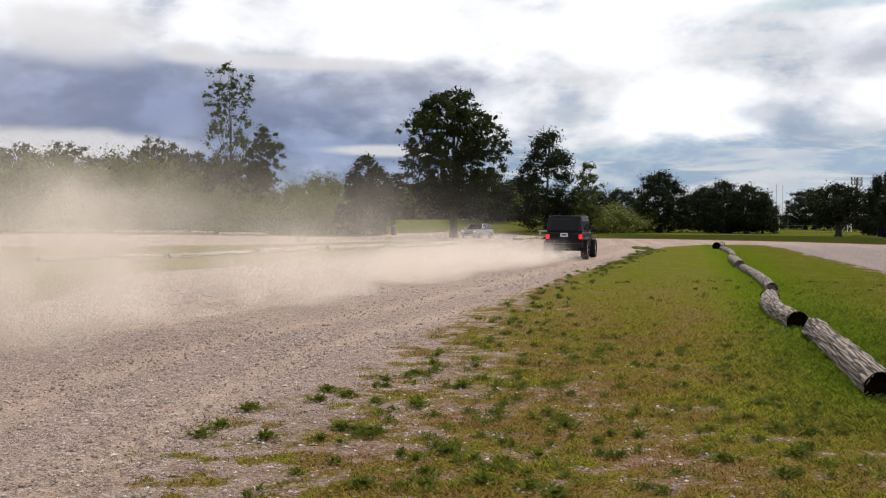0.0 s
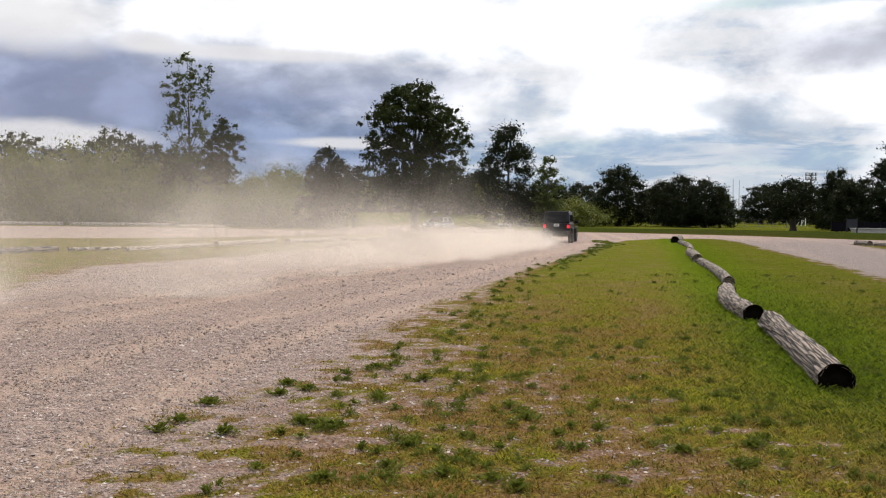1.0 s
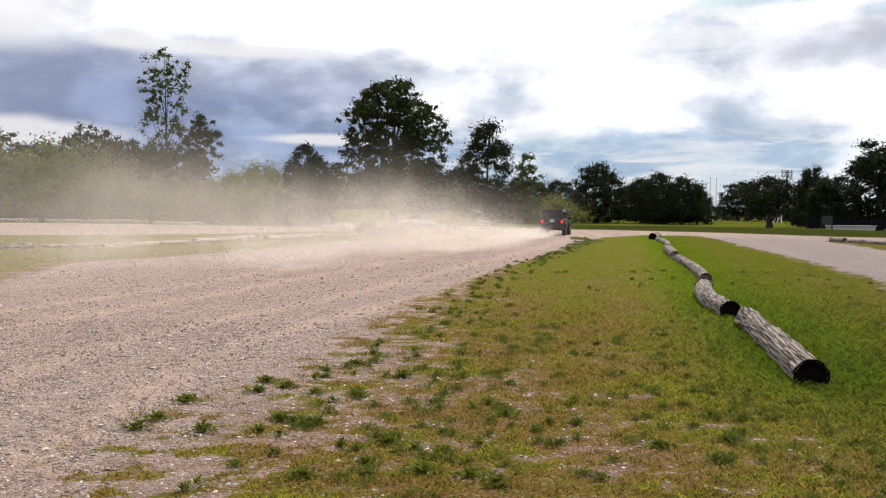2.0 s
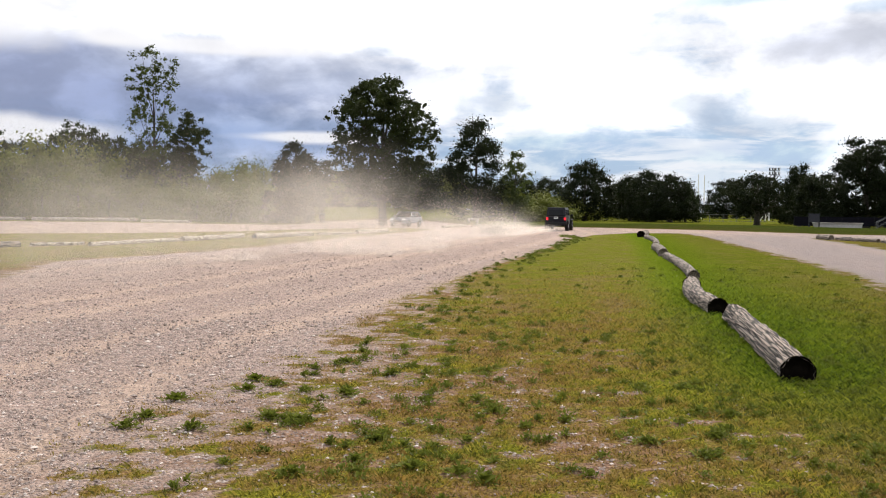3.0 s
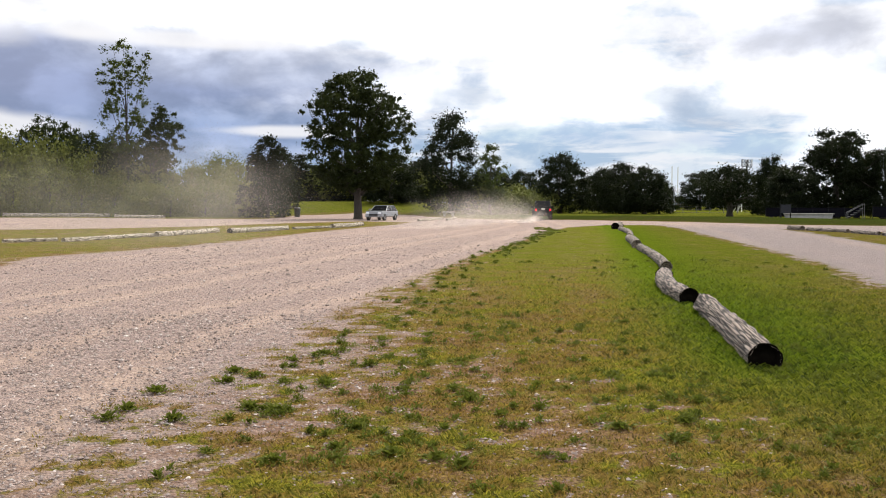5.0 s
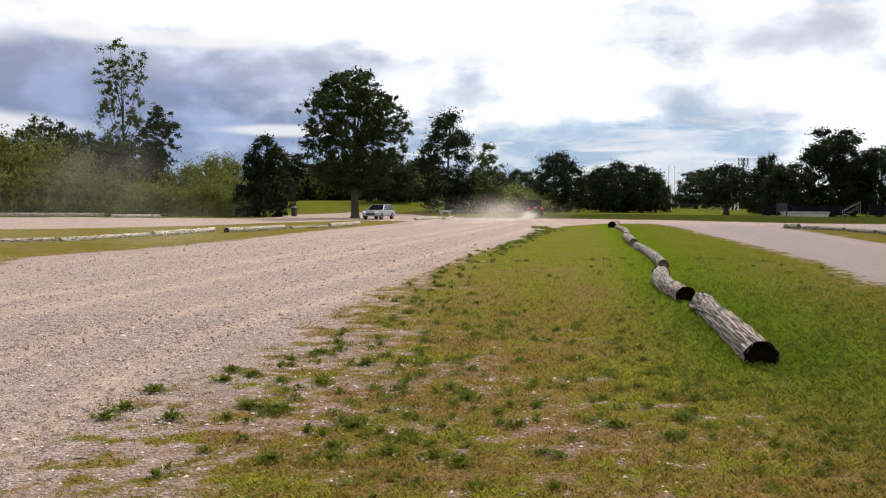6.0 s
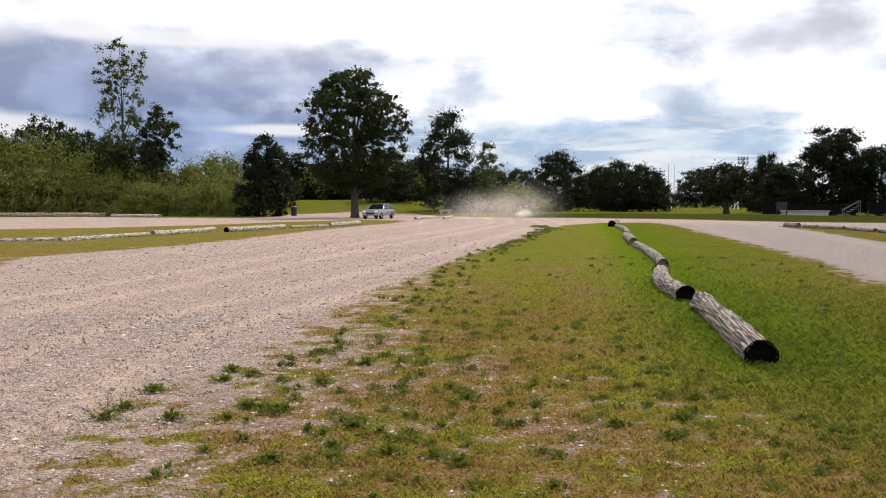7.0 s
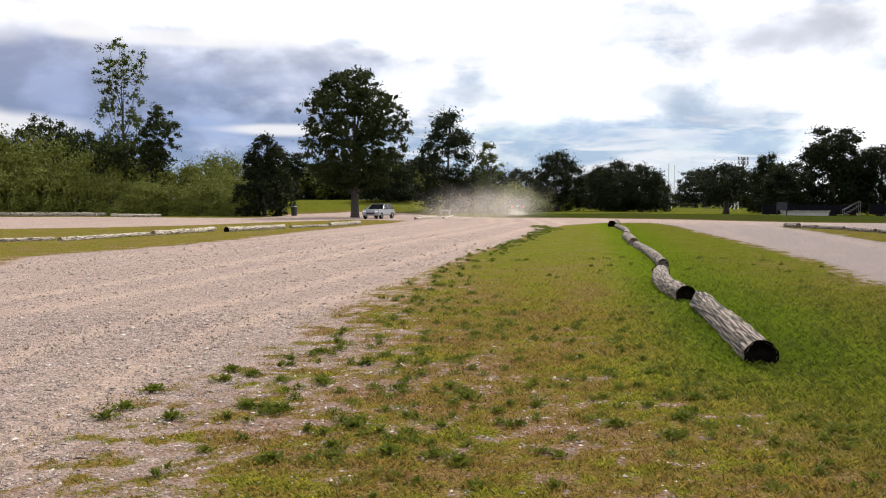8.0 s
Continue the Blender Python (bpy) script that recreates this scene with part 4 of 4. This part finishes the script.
def off_roader():
    ob = thing("off_road_car", pose(1.1, 40.8, 0), "black boxy off-road car driving away on gravel", "car")
    bm = bmesh.new()
    box(bm, -0.79, 0.79, -1.95, 0.75, 0.55, 1.16, 0.05)
    part("body", bm, JEEP_PAINT, ob)
    bm = bmesh.new()
    box(bm, -0.70, 0.70, 0.75, 2.02, 0.58, 1.13, 0.07, (0.06, 0, 0.04))
    part("bonnet", bm, JEEP_PAINT, ob)
    bm = bmesh.new()
    box(bm, -0.78, 0.78, -1.93, 0.72, 1.161, 1.84, 0.07, (0.075, 0.10, 0.34))
    part("hard_top", bm, JEEP_PAINT, ob)
    bm = bmesh.new()
    box(bm, -0.72, 0.72, -1.86, 0.28, 1.843, 1.872, 0.012)
    part("roof_panel", bm, plain("dusty_roof", (0.05, 0.05, 0.055), 0.25, vary=0.3, coat=0.4), ob, "sky-reflecting roof panel")
    bm = bmesh.new()
    box(bm, -0.58, 0.58, -1.955, -1.86, 1.23, 1.70, 0.02, (0.04, 0.055, -0.055))
    part("rear_window", bm, GLASS, ob)
    for s in (-1, 1):
        for y0, y1 in ((-1.75, -0.95), (-0.85, -0.12), (-0.04, 0.42)):
            bm = bmesh.new()
            box(bm, min(s * 0.735, s * 0.79), max(s * 0.735, s * 0.79), y0, y1, 1.25, 1.68, 0.015)
            for v in bm.verts:
                v.co.x -= s * 0.11 * max(0.0, v.co.z - 1.2)
            part("side_window", bm, GLASS, ob)
        for y in (-1.28, 1.30):
            bm = bmesh.new()
            box(bm, s * 0.85 - 0.11, s * 0.85 + 0.11, y - 0.56, y + 0.56, 0.86, 0.96, 0.03, (0.02, 0.16, 0.16))
            part("fender_flare", bm, BLACK_PLASTIC, ob)
        bm = bmesh.new()
        box(bm, s * 0.70 - 0.075, s * 0.70 + 0.075, -2.01, -1.94, 0.88, 1.08, 0.012)
        part("tail_light", bm, RED_GLOW, ob, "lit red tail light")
        bm = bmesh.new()
        box(bm, s * 0.98 - 0.12, s * 0.98 + 0.12, 0.38, 0.47, 1.16, 1.34, 0.03)
        tube(bm, [(s * 0.78, 0.45, 1.2), (s * 0.95, 0.43, 1.22)], [0.03, 0.03], 6)
        part("mirror", bm, BLACK_PLASTIC, ob)
        bm = bmesh.new()
        tube(bm, [(s * 0.5, 2.03, 0.92), (s * 0.5, 2.07, 0.92)], [0.1, 0.09], 16)
        part("headlight", bm, CLEAR_LAMP, ob)
    bm = bmesh.new()
    box(bm, -0.82, 0.82, -2.16, -1.97, 0.50, 0.70, 0.035)
    part("rear_bumper", bm, BLACK_PLASTIC, ob)
    bm = bmesh.new()
    box(bm, -0.80, 0.80, 2.04, 2.22, 0.50, 0.70, 0.035)
    part("front_bumper", bm, BLACK_PLASTIC, ob)
    bm = bmesh.new()
    box(bm, -0.155, 0.155, -1.985, -1.965, 0.98, 1.13, 0.004)
    plate = part("number_plate", bm, WHITE_PAINT, ob, "blank pale number plate")
    bm = bmesh.new()
    box(bm, -0.11, 0.11, -1.990, -1.987, 1.03, 1.085)
    part("bar", bm, DARK_STEEL, plate)
    bm = bmesh.new()
    box(bm, -0.6, 0.6, -1.6, 1.7, 0.40, 0.56, 0.02)
    part("chassis", bm, BLACK_PLASTIC, ob)
    for y in (-1.28, 1.30):
        bm = bmesh.new()
        tube(bm, [(-0.72, y, 0.42), (0.72, y, 0.42)], [0.06, 0.06], 8)
        part("axle", bm, DARK_STEEL, ob)
    wheels = [wheel(ob, s * 0.80, y, 0.42, 0.28) for s in (-1, 1) for y in (-1.28, 1.30)]
    return ob, wheels


def parked_car():
    ob = thing("parked_car", pose(-6.0, 86.0, 0, 0, 0, 162), "silver hatchback car parked on gravel under a tree", "car")
    bm = bmesh.new()
    box(bm, -0.86, 0.86, -2.1, 2.1, 0.32, 0.90, 0.10, (0.05, 0.05, 0.10))
    part("body", bm, SILVER, ob)
    bm = bmesh.new()
    box(bm, -0.80, 0.80, -1.85, 0.95, 0.86, 1.36, 0.08, (0.16, 0.35, 0.75))
    part("cabin", bm, GLASS, ob, "dark-glazed cabin")
    bm = bmesh.new()
    box(bm, -0.63, 0.63, -1.47, 0.20, 1.35, 1.395, 0.015)
    part("roof", bm, SILVER, ob)
    for s in (-1, 1):
        for y0, y1, z0, z1 in ((0.95, 0.20, 0.86, 1.36), (-0.45, -0.50, 0.86, 1.36), (-1.85, -1.47, 0.86, 1.36)):
            bm = bmesh.new()
            tube(bm, [(s * 0.80, y0, z0), (s * 0.635, y1, z1)], [0.035, 0.035], 6)
            part("pillar", bm, SILVER, ob)
        bm = bmesh.new()
        box(bm, s * 0.60 - 0.16, s * 0.60 + 0.16, 2.0, 2.11, 0.62, 0.78, 0.03)
        part("headlight", bm, CLEAR_LAMP, ob)
        bm = bmesh.new()
        box(bm, s * 0.70 - 0.1, s * 0.70 + 0.1, -2.11, -2.03, 0.66, 0.84, 0.02)
        part("tail_light", bm, plain("red_lens", (0.4, 0.02, 0.02), 0.2), ob)
        bm = bmesh.new()
        box(bm, s * 0.93 - 0.09, s * 0.93 + 0.09, 0.70, 0.80, 0.95, 1.08, 0.03)
        tube(bm, [(s * 0.80, 0.76, 0.96), (s * 0.9, 0.75, 0.99)], [0.025, 0.025], 6)
        part("mirror", bm, SILVER, ob)
    bm = bmesh.new()
    box(bm, -0.42, 0.42, 2.06, 2.13, 0.46, 0.60, 0.02)
    part("grille", bm, BLACK_PLASTIC, ob)
    bm = bmesh.new()
    box(bm, -0.84, 0.84, -2.16, -2.05, 0.36, 0.58, 0.04)
    part("rear_bumper", bm, SILVER, ob)
    for s in (-1, 1):
        for y in (-1.3, 1.35):
            wheel(ob, s * 0.78, y, 0.31, 0.2)
    return ob


jeep, jeep_wheels = off_roader()
parked_car()


# ---- small things of the meadow ----
def litter_bin():
    ob = thing("litter_bin", pose(-16.9, 104.5, 0), "dark round litter bin standing by the gravel", "bin")
    bm = bmesh.new()
    tube(bm, [(0, 0, -0.05), (0, 0, 0.1), (0, 0, 0.95)], [0.30, 0.31, 0.36], 20)
    part("barrel", bm, BIN_PLASTIC, ob)
    bm = bmesh.new()
    tube(bm, [(0, 0, 0.95), (0, 0, 1.0), (0, 0, 1.12)], [0.39, 0.39, 0.22], 20)
    part("lid", bm, BIN_PLASTIC, ob)


def stone_block():
    ob = thing("stone_bench", pose(0.3, 112, 0), "grey stone bench block on the verge", "bench")
    bm = bmesh.new()
    box(bm, -0.75, 0.75, -0.3, 0.3, 0.38, 0.62, 0.03)
    part("seat", bm, PALE_STONE, ob)
    for s in (-1, 1):
        bm = bmesh.new()
        box(bm, s * 0.5 - 0.15, s * 0.5 + 0.15, -0.25, 0.25, -0.05, 0.38, 0.02)
        part("foot", bm, PALE_STONE, ob)


def goal_posts():
    ob = thing("goal_post", pose(54.5, 220, 0, 0, 0, 62), "white football goal with two tall uprights", "goal")
    bm = bmesh.new()
    tube(bm, [(0, 0.8, -0.1), (0, 0.8, 2.2), (0, 0.4, 2.9), (0, 0, 3.05)], [0.13] * 4, 10)
    part("post", bm, WHITE_PAINT, ob)
    bm = bmesh.new()
    tube(bm, [(-2.8, 0, 3.05), (2.8, 0, 3.05)], [0.11, 0.11], 10)
    part("crossbar", bm, WHITE_PAINT, ob)
    for s in (-1, 1):
        bm = bmesh.new()
        tube(bm, [(s * 2.8, 0, 3.05), (s * 2.8, 0, 10.4)], [0.14, 0.12], 10)
        part("upright", bm, WHITE_PAINT, ob)


def net_goal(x, y, turn, w, h, label):
    ob = thing("field_goal_frame", pose(x, y, 0, 0, 0, turn), label, "goal")
    for s in (-1, 1):
        bm = bmesh.new()
        tube(bm, [(s * w / 2, 0, -0.05), (s * w / 2, 0, h)], [0.1, 0.1], 8)
        part("post", bm, WHITE_PAINT, ob)
        bm = bmesh.new()
        tube(bm, [(s * w / 2, 0, h), (s * w / 2, 1.6, 0)], [0.06, 0.06], 8)
        part("stay", bm, WHITE_PAINT, ob)
    for z in (h, h * 0.75):
        bm = bmesh.new()
        tube(bm, [(-w / 2, 0, z), (w / 2, 0, z)], [0.1, 0.1], 8)
        part("crossbar", bm, WHITE_PAINT, ob)


def floodlight():
    ob = thing("floodlight_mast", pose(84.5, 260, 0, 0, 0, 12), "tall sports floodlight mast behind the trees", "floodlight")
    bm = bmesh.new()
    tube(bm, [(0, 0, -0.1), (0, 0, 14.0)], [0.30, 0.2], 10)
    part("mast", bm, GALV, ob)
    for z in (12.2, 13.3):
        bm = bmesh.new()
        tube(bm, [(-1.7, 0, z), (1.7, 0, z)], [0.09, 0.09], 8)
        part("crossarm", bm, DARK_STEEL, ob)
        for k in range(4):
            bm = bmesh.new()
            box(bm, -1.62 + k * 0.92, -1.12 + k * 0.92, -0.35, 0.05, z + 0.12, z + 0.80, 0.05)
            lamp = part("lamp_head", bm, DARK_STEEL, ob)
            bm = bmesh.new()
            box(bm, -1.56 + k * 0.92, -1.18 + k * 0.92, -0.38, -0.355, z + 0.19, z + 0.73, 0.01)
            part("lens", bm, LAMP_FACE, lamp)


def chain_fence(x0, y0, x1, y1, n, label):
    ob = thing("chain_fence", pose(x0, y0, 0), label, "fence")
    dx, dy = x1 - x0, y1 - y0
    for i in range(n + 1):
        bm = bmesh.new()
        tube(bm, [(dx * i / n, dy * i / n, -0.1), (dx * i / n, dy * i / n, 1.25)], [0.045, 0.045], 6)
        part("post", bm, GALV, ob)
    for z in (0.15, 0.65, 1.22):
        bm = bmesh.new()
        tube(bm, [(0, 0, z), (dx, dy, z)], [0.022, 0.022], 6)
        part("rail", bm, GALV, ob)


def notice_board():
    ob = thing("notice_board", pose(32.6, 88.5, 0.35, 0, 0, -10), "grey blank notice board on two posts", "sign")
    bm = bmesh.new()
    box(bm, -0.45, 0.45, -0.04, 0.04, 0.40, 1.20, 0.01)
    part("panel", bm, plain("grey_panel", (0.035, 0.036, 0.044), 0.9, spec=0.1), ob)
    for s in (-1, 1):
        bm = bmesh.new()
        box(bm, s * 0.46 - 0.05, s * 0.46 + 0.05, 0.045, 0.14, -0.5, 1.25, 0.01)
        part("post", bm, DARK_STEEL, ob)


def low_wall():
    """A pale concrete bank with raked ends, before a dark screen."""
    ob = thing("concrete_wall", pose(35.2, 89.5, 0.35, 0, 0, -8), "low pale concrete wall with raked ends", "wall")
    bm = bmesh.new()
    box(bm, -2.0, 2.0, -0.3, 0.3, -0.5, 0.30, 0.03, (-0.25, 0.12, 0.0))
    for v in bm.verts:
        if v.co.z > 0.2 and abs(v.co.x) < 1.5:
            v.co.z -= 0.05
    part("face", bm, plain("pale_concrete", (0.30, 0.29, 0.285), 0.9, vary=0.15), ob)
    bm = bmesh.new()
    box(bm, -2.3, 2.3, -0.34, 0.34, 0.305, 0.35, 0.015)
    part("coping", bm, CONCRETE, ob)


def dark_screen(x, y, w, h, turn, label):
    ob = thing("windscreen_fence", pose(x, y, 0.25, 0, 0, turn), label, "fence")
    k = max(2, round(w / 1.6))
    for i in range(k):
        bm = bmesh.new()
        box(bm, -w / 2 + i * w / k + 0.02, -w / 2 + (i + 1) * w / k - 0.02, -0.015, 0.015, 0.1, h, 0.004)
        part("panel", bm, plain("dark_mesh", (0.007, 0.007, 0.010), 1.0, spec=0.0), ob)
    for i in range(k + 1):
        bm = bmesh.new()
        tube(bm, [(-w / 2 + i * w / k, 0.05, -0.4), (-w / 2 + i * w / k, 0.05, h + 0.1)], [0.035, 0.035], 6)
        part("post", bm, DARK_STEEL, ob)


def steps_with_rail():
    ob = thing("metal_steps", pose(38.6, 88.5, 0.3, 0, 0, -15), "short metal steps with pale handrails", "steps")
    for i in range(5):
        bm = bmesh.new()
        box(bm, i * 0.27, i * 0.27 + 0.28, -0.5, 0.5, i * 0.18 + 0.12, i * 0.18 + 0.16, 0.006)
        part("tread", bm, GALV, ob)
    for y in (-0.52, 0.52):
        bm = bmesh.new()
        tube(bm, [(-0.1, y, -0.4), (-0.1, y, 0.5), (1.35, y, 1.36), (1.35, y, -0.4)], [0.035] * 4, 6)
        part("handrail", bm, GALV, ob)
        bm = bmesh.new()
        tube(bm, [(0, y * 0.94, 0.0), (1.35, y * 0.94, 0.86)], [0.05, 0.05], 6)
        part("stringer", bm, DARK_STEEL, ob)


litter_bin()
stone_block()
goal_posts()
floodlight()
net_goal(53.0, 215, 60, 2.4, 3.0, "white metal goal frame on the meadow")
net_goal(60.5, 190, 20, 0.9, 1.5, "small white goal frame on the meadow")
chain_fence(20, 165, 52, 150, 16, "grey wire fence along the meadow")
notice_board()
low_wall()
dark_screen(36.4, 91.5, 9.0, 1.0, -6, "dark mesh screen fence behind the low wall")
dark_screen(45.0, 90.5, 6.0, 1.1, -4, "dark mesh screen fence beside the steps")
steps_with_rail()


# ---- dust ----
JEEP_WAY = ((-5.0, -9.0, -18.0), (-4.0, -7.2, -6.0), (-3.0, -5.4, 6.0), (-2.0, -3.3, 18.0), (-1.0, -1.1, 29.5), (0.0, 1.3, 39.8), (0.5, 2.4, 47.6), (1.0, 3.5, 55.3), (1.5, 4.5, 61.3),
            (2.0, 5.4, 66.0), (2.5, 6.3, 70.0), (3.0, 7.2, 73.6), (3.5, 8.0, 77.5), (4.0, 8.8, 81.8), (4.5, 9.3, 86.3), (5.0, 9.6, 90.6), (5.5, 9.75, 94.6), (6.0, 9.7, 98.3), (7.0, 9.2, 104.2), (8.0, 8.5, 109.0))


def jeep_at(t):
    """Place on the way at t, by a smooth (Hermite) curve through its points."""
    ts = [w[0] for w in JEEP_WAY]
    i = max(0, min(len(ts) - 2, sum(1 for s in ts if s <= t) - 1))
    p = [Vector(w[1:]) for w in JEEP_WAY]

    def slope(k):
        a, b = max(0, k - 1), min(len(ts) - 1, k + 1)
        return (p[b] - p[a]) / (ts[b] - ts[a])

    h = ts[i + 1] - ts[i]
    u = (t - ts[i]) / h
    return (p[i] * (2 * u ** 3 - 3 * u ** 2 + 1) + slope(i) * h * (u ** 3 - 2 * u ** 2 + u) + p[i + 1] * (3 * u ** 2 - 2 * u ** 3) + slope(i + 1) * h * (u ** 3 - u ** 2))


def puff_mesh(seed, count, wisp, material_):
    """A loose cloud of soft overlapping wisps, thick in the middle and thinning outwards, about two metres across."""
    rng = np.random.default_rng(seed)
    heart = rng.normal(0, 0.42, (5, 3)) * np.array([1, 1, 0.6])
    c = heart[rng.integers(0, 5, count)] + rng.normal(0, 0.30, (count, 3)) * np.array([1, 1, 0.75])
    tilt, bearing = rng.normal(0.15, 0.3, count), rng.normal(-math.pi / 2, 0.65, count)
    face = np.stack([np.cos(tilt) * np.cos(bearing), np.cos(tilt) * np.sin(bearing), np.sin(tilt)], 1)
    u = np.cross(face, rng.normal(0, 1, (count, 3)))
    u /= np.linalg.norm(u, axis=1, keepdims=True)
    w = np.cross(face, u)
    r = wisp * rng.uniform(0.6, 1.5, (count, 1))
    sides = 12
    rim = [c + r * rng.uniform(0.8, 1.2, (count, 1)) * (math.cos(a) * u + math.sin(a) * w) for a in (2 * math.pi * k / sides for k in range(sides))]
    v = np.stack([c] + rim, 1)
    fan = np.array([(0, k + 1, (k + 1) % sides + 1) for k in range(sides)])
    f = fan[None] + (sides + 1) * np.arange(count)[:, None, None]
    me = mesh_from("dust_puff", v.reshape(-1, 3), f.reshape(-1, 3), material_)
    layer = me.attributes.new("core", "FLOAT", "POINT")
    layer.data.foreach_set("value", np.tile(np.array([1.0] + [0.0] * sides, np.float32), count))
    return me


def build_dust():
    rng = np.random.default_rng(77)
    meshes = [[puff_mesh(10 * layer + k, (26, 24, 22)[layer], (0.58, 0.62, 0.70)[layer], DUST[layer]) for k in range(4)] for layer in range(3)]
    puffs = []
    t = -3.6
    k = 0
    while t < 7.6:
        gap = 0.14 if t < 2 else 0.18 if t < 4 else 0.30
        for layer in (0, 1, 2, 2):
            if t > 2 and layer == 1 and k % 2:
                k += 1
                continue
            born = t + rng.uniform(0, gap)
            p = jeep_at(max(-4.9, born - (0.03 if born < 1.5 or born > 2.9 else 0.25) - 0.12 * layer)) + Vector((-0.35 - 0.45 * layer, 0))
            ob = new("dust_puff", meshes[1 if layer == 0 and t > 3.6 else layer][k % 4])
            k += 1
            size = (0.92, 1.45, 2.7)[layer] * rng.uniform(0.8, 1.3) * (1.0 if t < 0.6 else 0.66 if t < 4.3 else 1.05)
            ob.scale = (size * 1.1, size * 1.3, size * 0.75)
            tagged(ob, "thin pale tan dust hanging over the gravel", "dust", "dust trail", "stuff")
            life = rng.uniform(*((0.7, 1.6), (1.4, 3.0), (2.2, 5.2))[layer]) * (1.0 if t < 0.0 else 0.36 if t < 3.6 else 0.9)
            puffs.append((ob, born + (0.0, 0.3, 0.8)[layer], p, size, layer, rng.uniform(-25, 25), rng.uniform(-2.4, -0.8) * (0.4, 0.8, 1.1)[layer], rng.uniform(-0.4, 0.7),
                          rng.uniform(0.05, 0.40) * (0.5, 1.3, 3.0)[layer] * (1.0 if t < 1 else 0.65), life))
        t += gap
    # the cloud still hanging beside the camera at the start
    for k in range(10):
        layer = 1 if k < 5 else 2
        ob = new("dust_puff", meshes[layer][k % 4])
        size = rng.uniform(1.0, 1.5)
        ob.scale = (size, size, size)
        tagged(ob, "thin pale tan dust hanging over the gravel", "dust", "dust trail", "stuff")
        p = Vector((-1.9 + rng.normal(0, 0.35), 12.0 + rng.normal(0, 1.3)))
        puffs.append((ob, -2.0, p, size, layer, rng.uniform(-25, 25), -2.4, 0.3, rng.uniform(0.3, 1.1), rng.uniform(2.0, 2.4)))
    return puffs


DUST_PUFFS = build_dust()


# ---- what moves ----
def motions():
    times = [0.0, 0.25, 0.5, 0.75, 1.0, 1.25, 1.5, 1.75, 2.0, 2.25, 2.5, 2.75, 3.0, 3.5, 4.0, 4.5, 5.0, 5.5, 6.0, 6.5, 7.0, 7.5, 8.0]
    rows = []
    for t in times:
        p, q = jeep_at(max(0.0, t - 0.12)), jeep_at(min(8.0, t + 0.12))
        turn = math.degrees(math.atan2(q.y - p.y, q.x - p.x)) - 90 - 1.0 * max(0.0, 1 - t / 3)
        c = jeep_at(t)
        rows.append((t, pose(c.x, c.y + 1.6, 0, 0, 0, turn)))
    walk(jeep, rows)
    step = 1.0 / FPS
    spin, turns, last = 0.0, [], jeep_at(0.0)
    for i in range(8 * FPS + 1):
        p = jeep_at(i * step)
        spin -= math.degrees((p - last).length / 0.42)
        last = p
        turns.append((i * step, spin))
    for w in jeep_wheels:
        place = w.matrix_basis.translation.copy()
        walk(w, [(t, pose(*place, a, 0, 0)) for t, a in turns])
    for ob, born, p, size, layer, turn, vx, vy, vz, life in DUST_PUFFS:
        deep = -1.3 * size
        rows = []
        for i in range(17):
            t = i * 0.5
            age = t - born
            up = min(1.0, max(0.0, (age + 0.25) / (0.4 + 0.35 * layer)))
            up = up * up * (3 - 2 * up)
            fall = max(0.0, (age - life) / 2.4)
            a = max(0.0, age)
            rise = vz * a / (1 + 0.25 * a)
            z = deep + up * (0.28 * size + rise - deep) - (fall * fall * (3 - 2 * min(1, fall)) if fall < 1 else fall) * (1.6 * size + rise)
            rows.append((t, pose(p.x + vx * a, p.y + vy * a, max(deep - 0.6, z), 0, 0, turn + 6 * a)))
        walk(ob, rows)


motions()
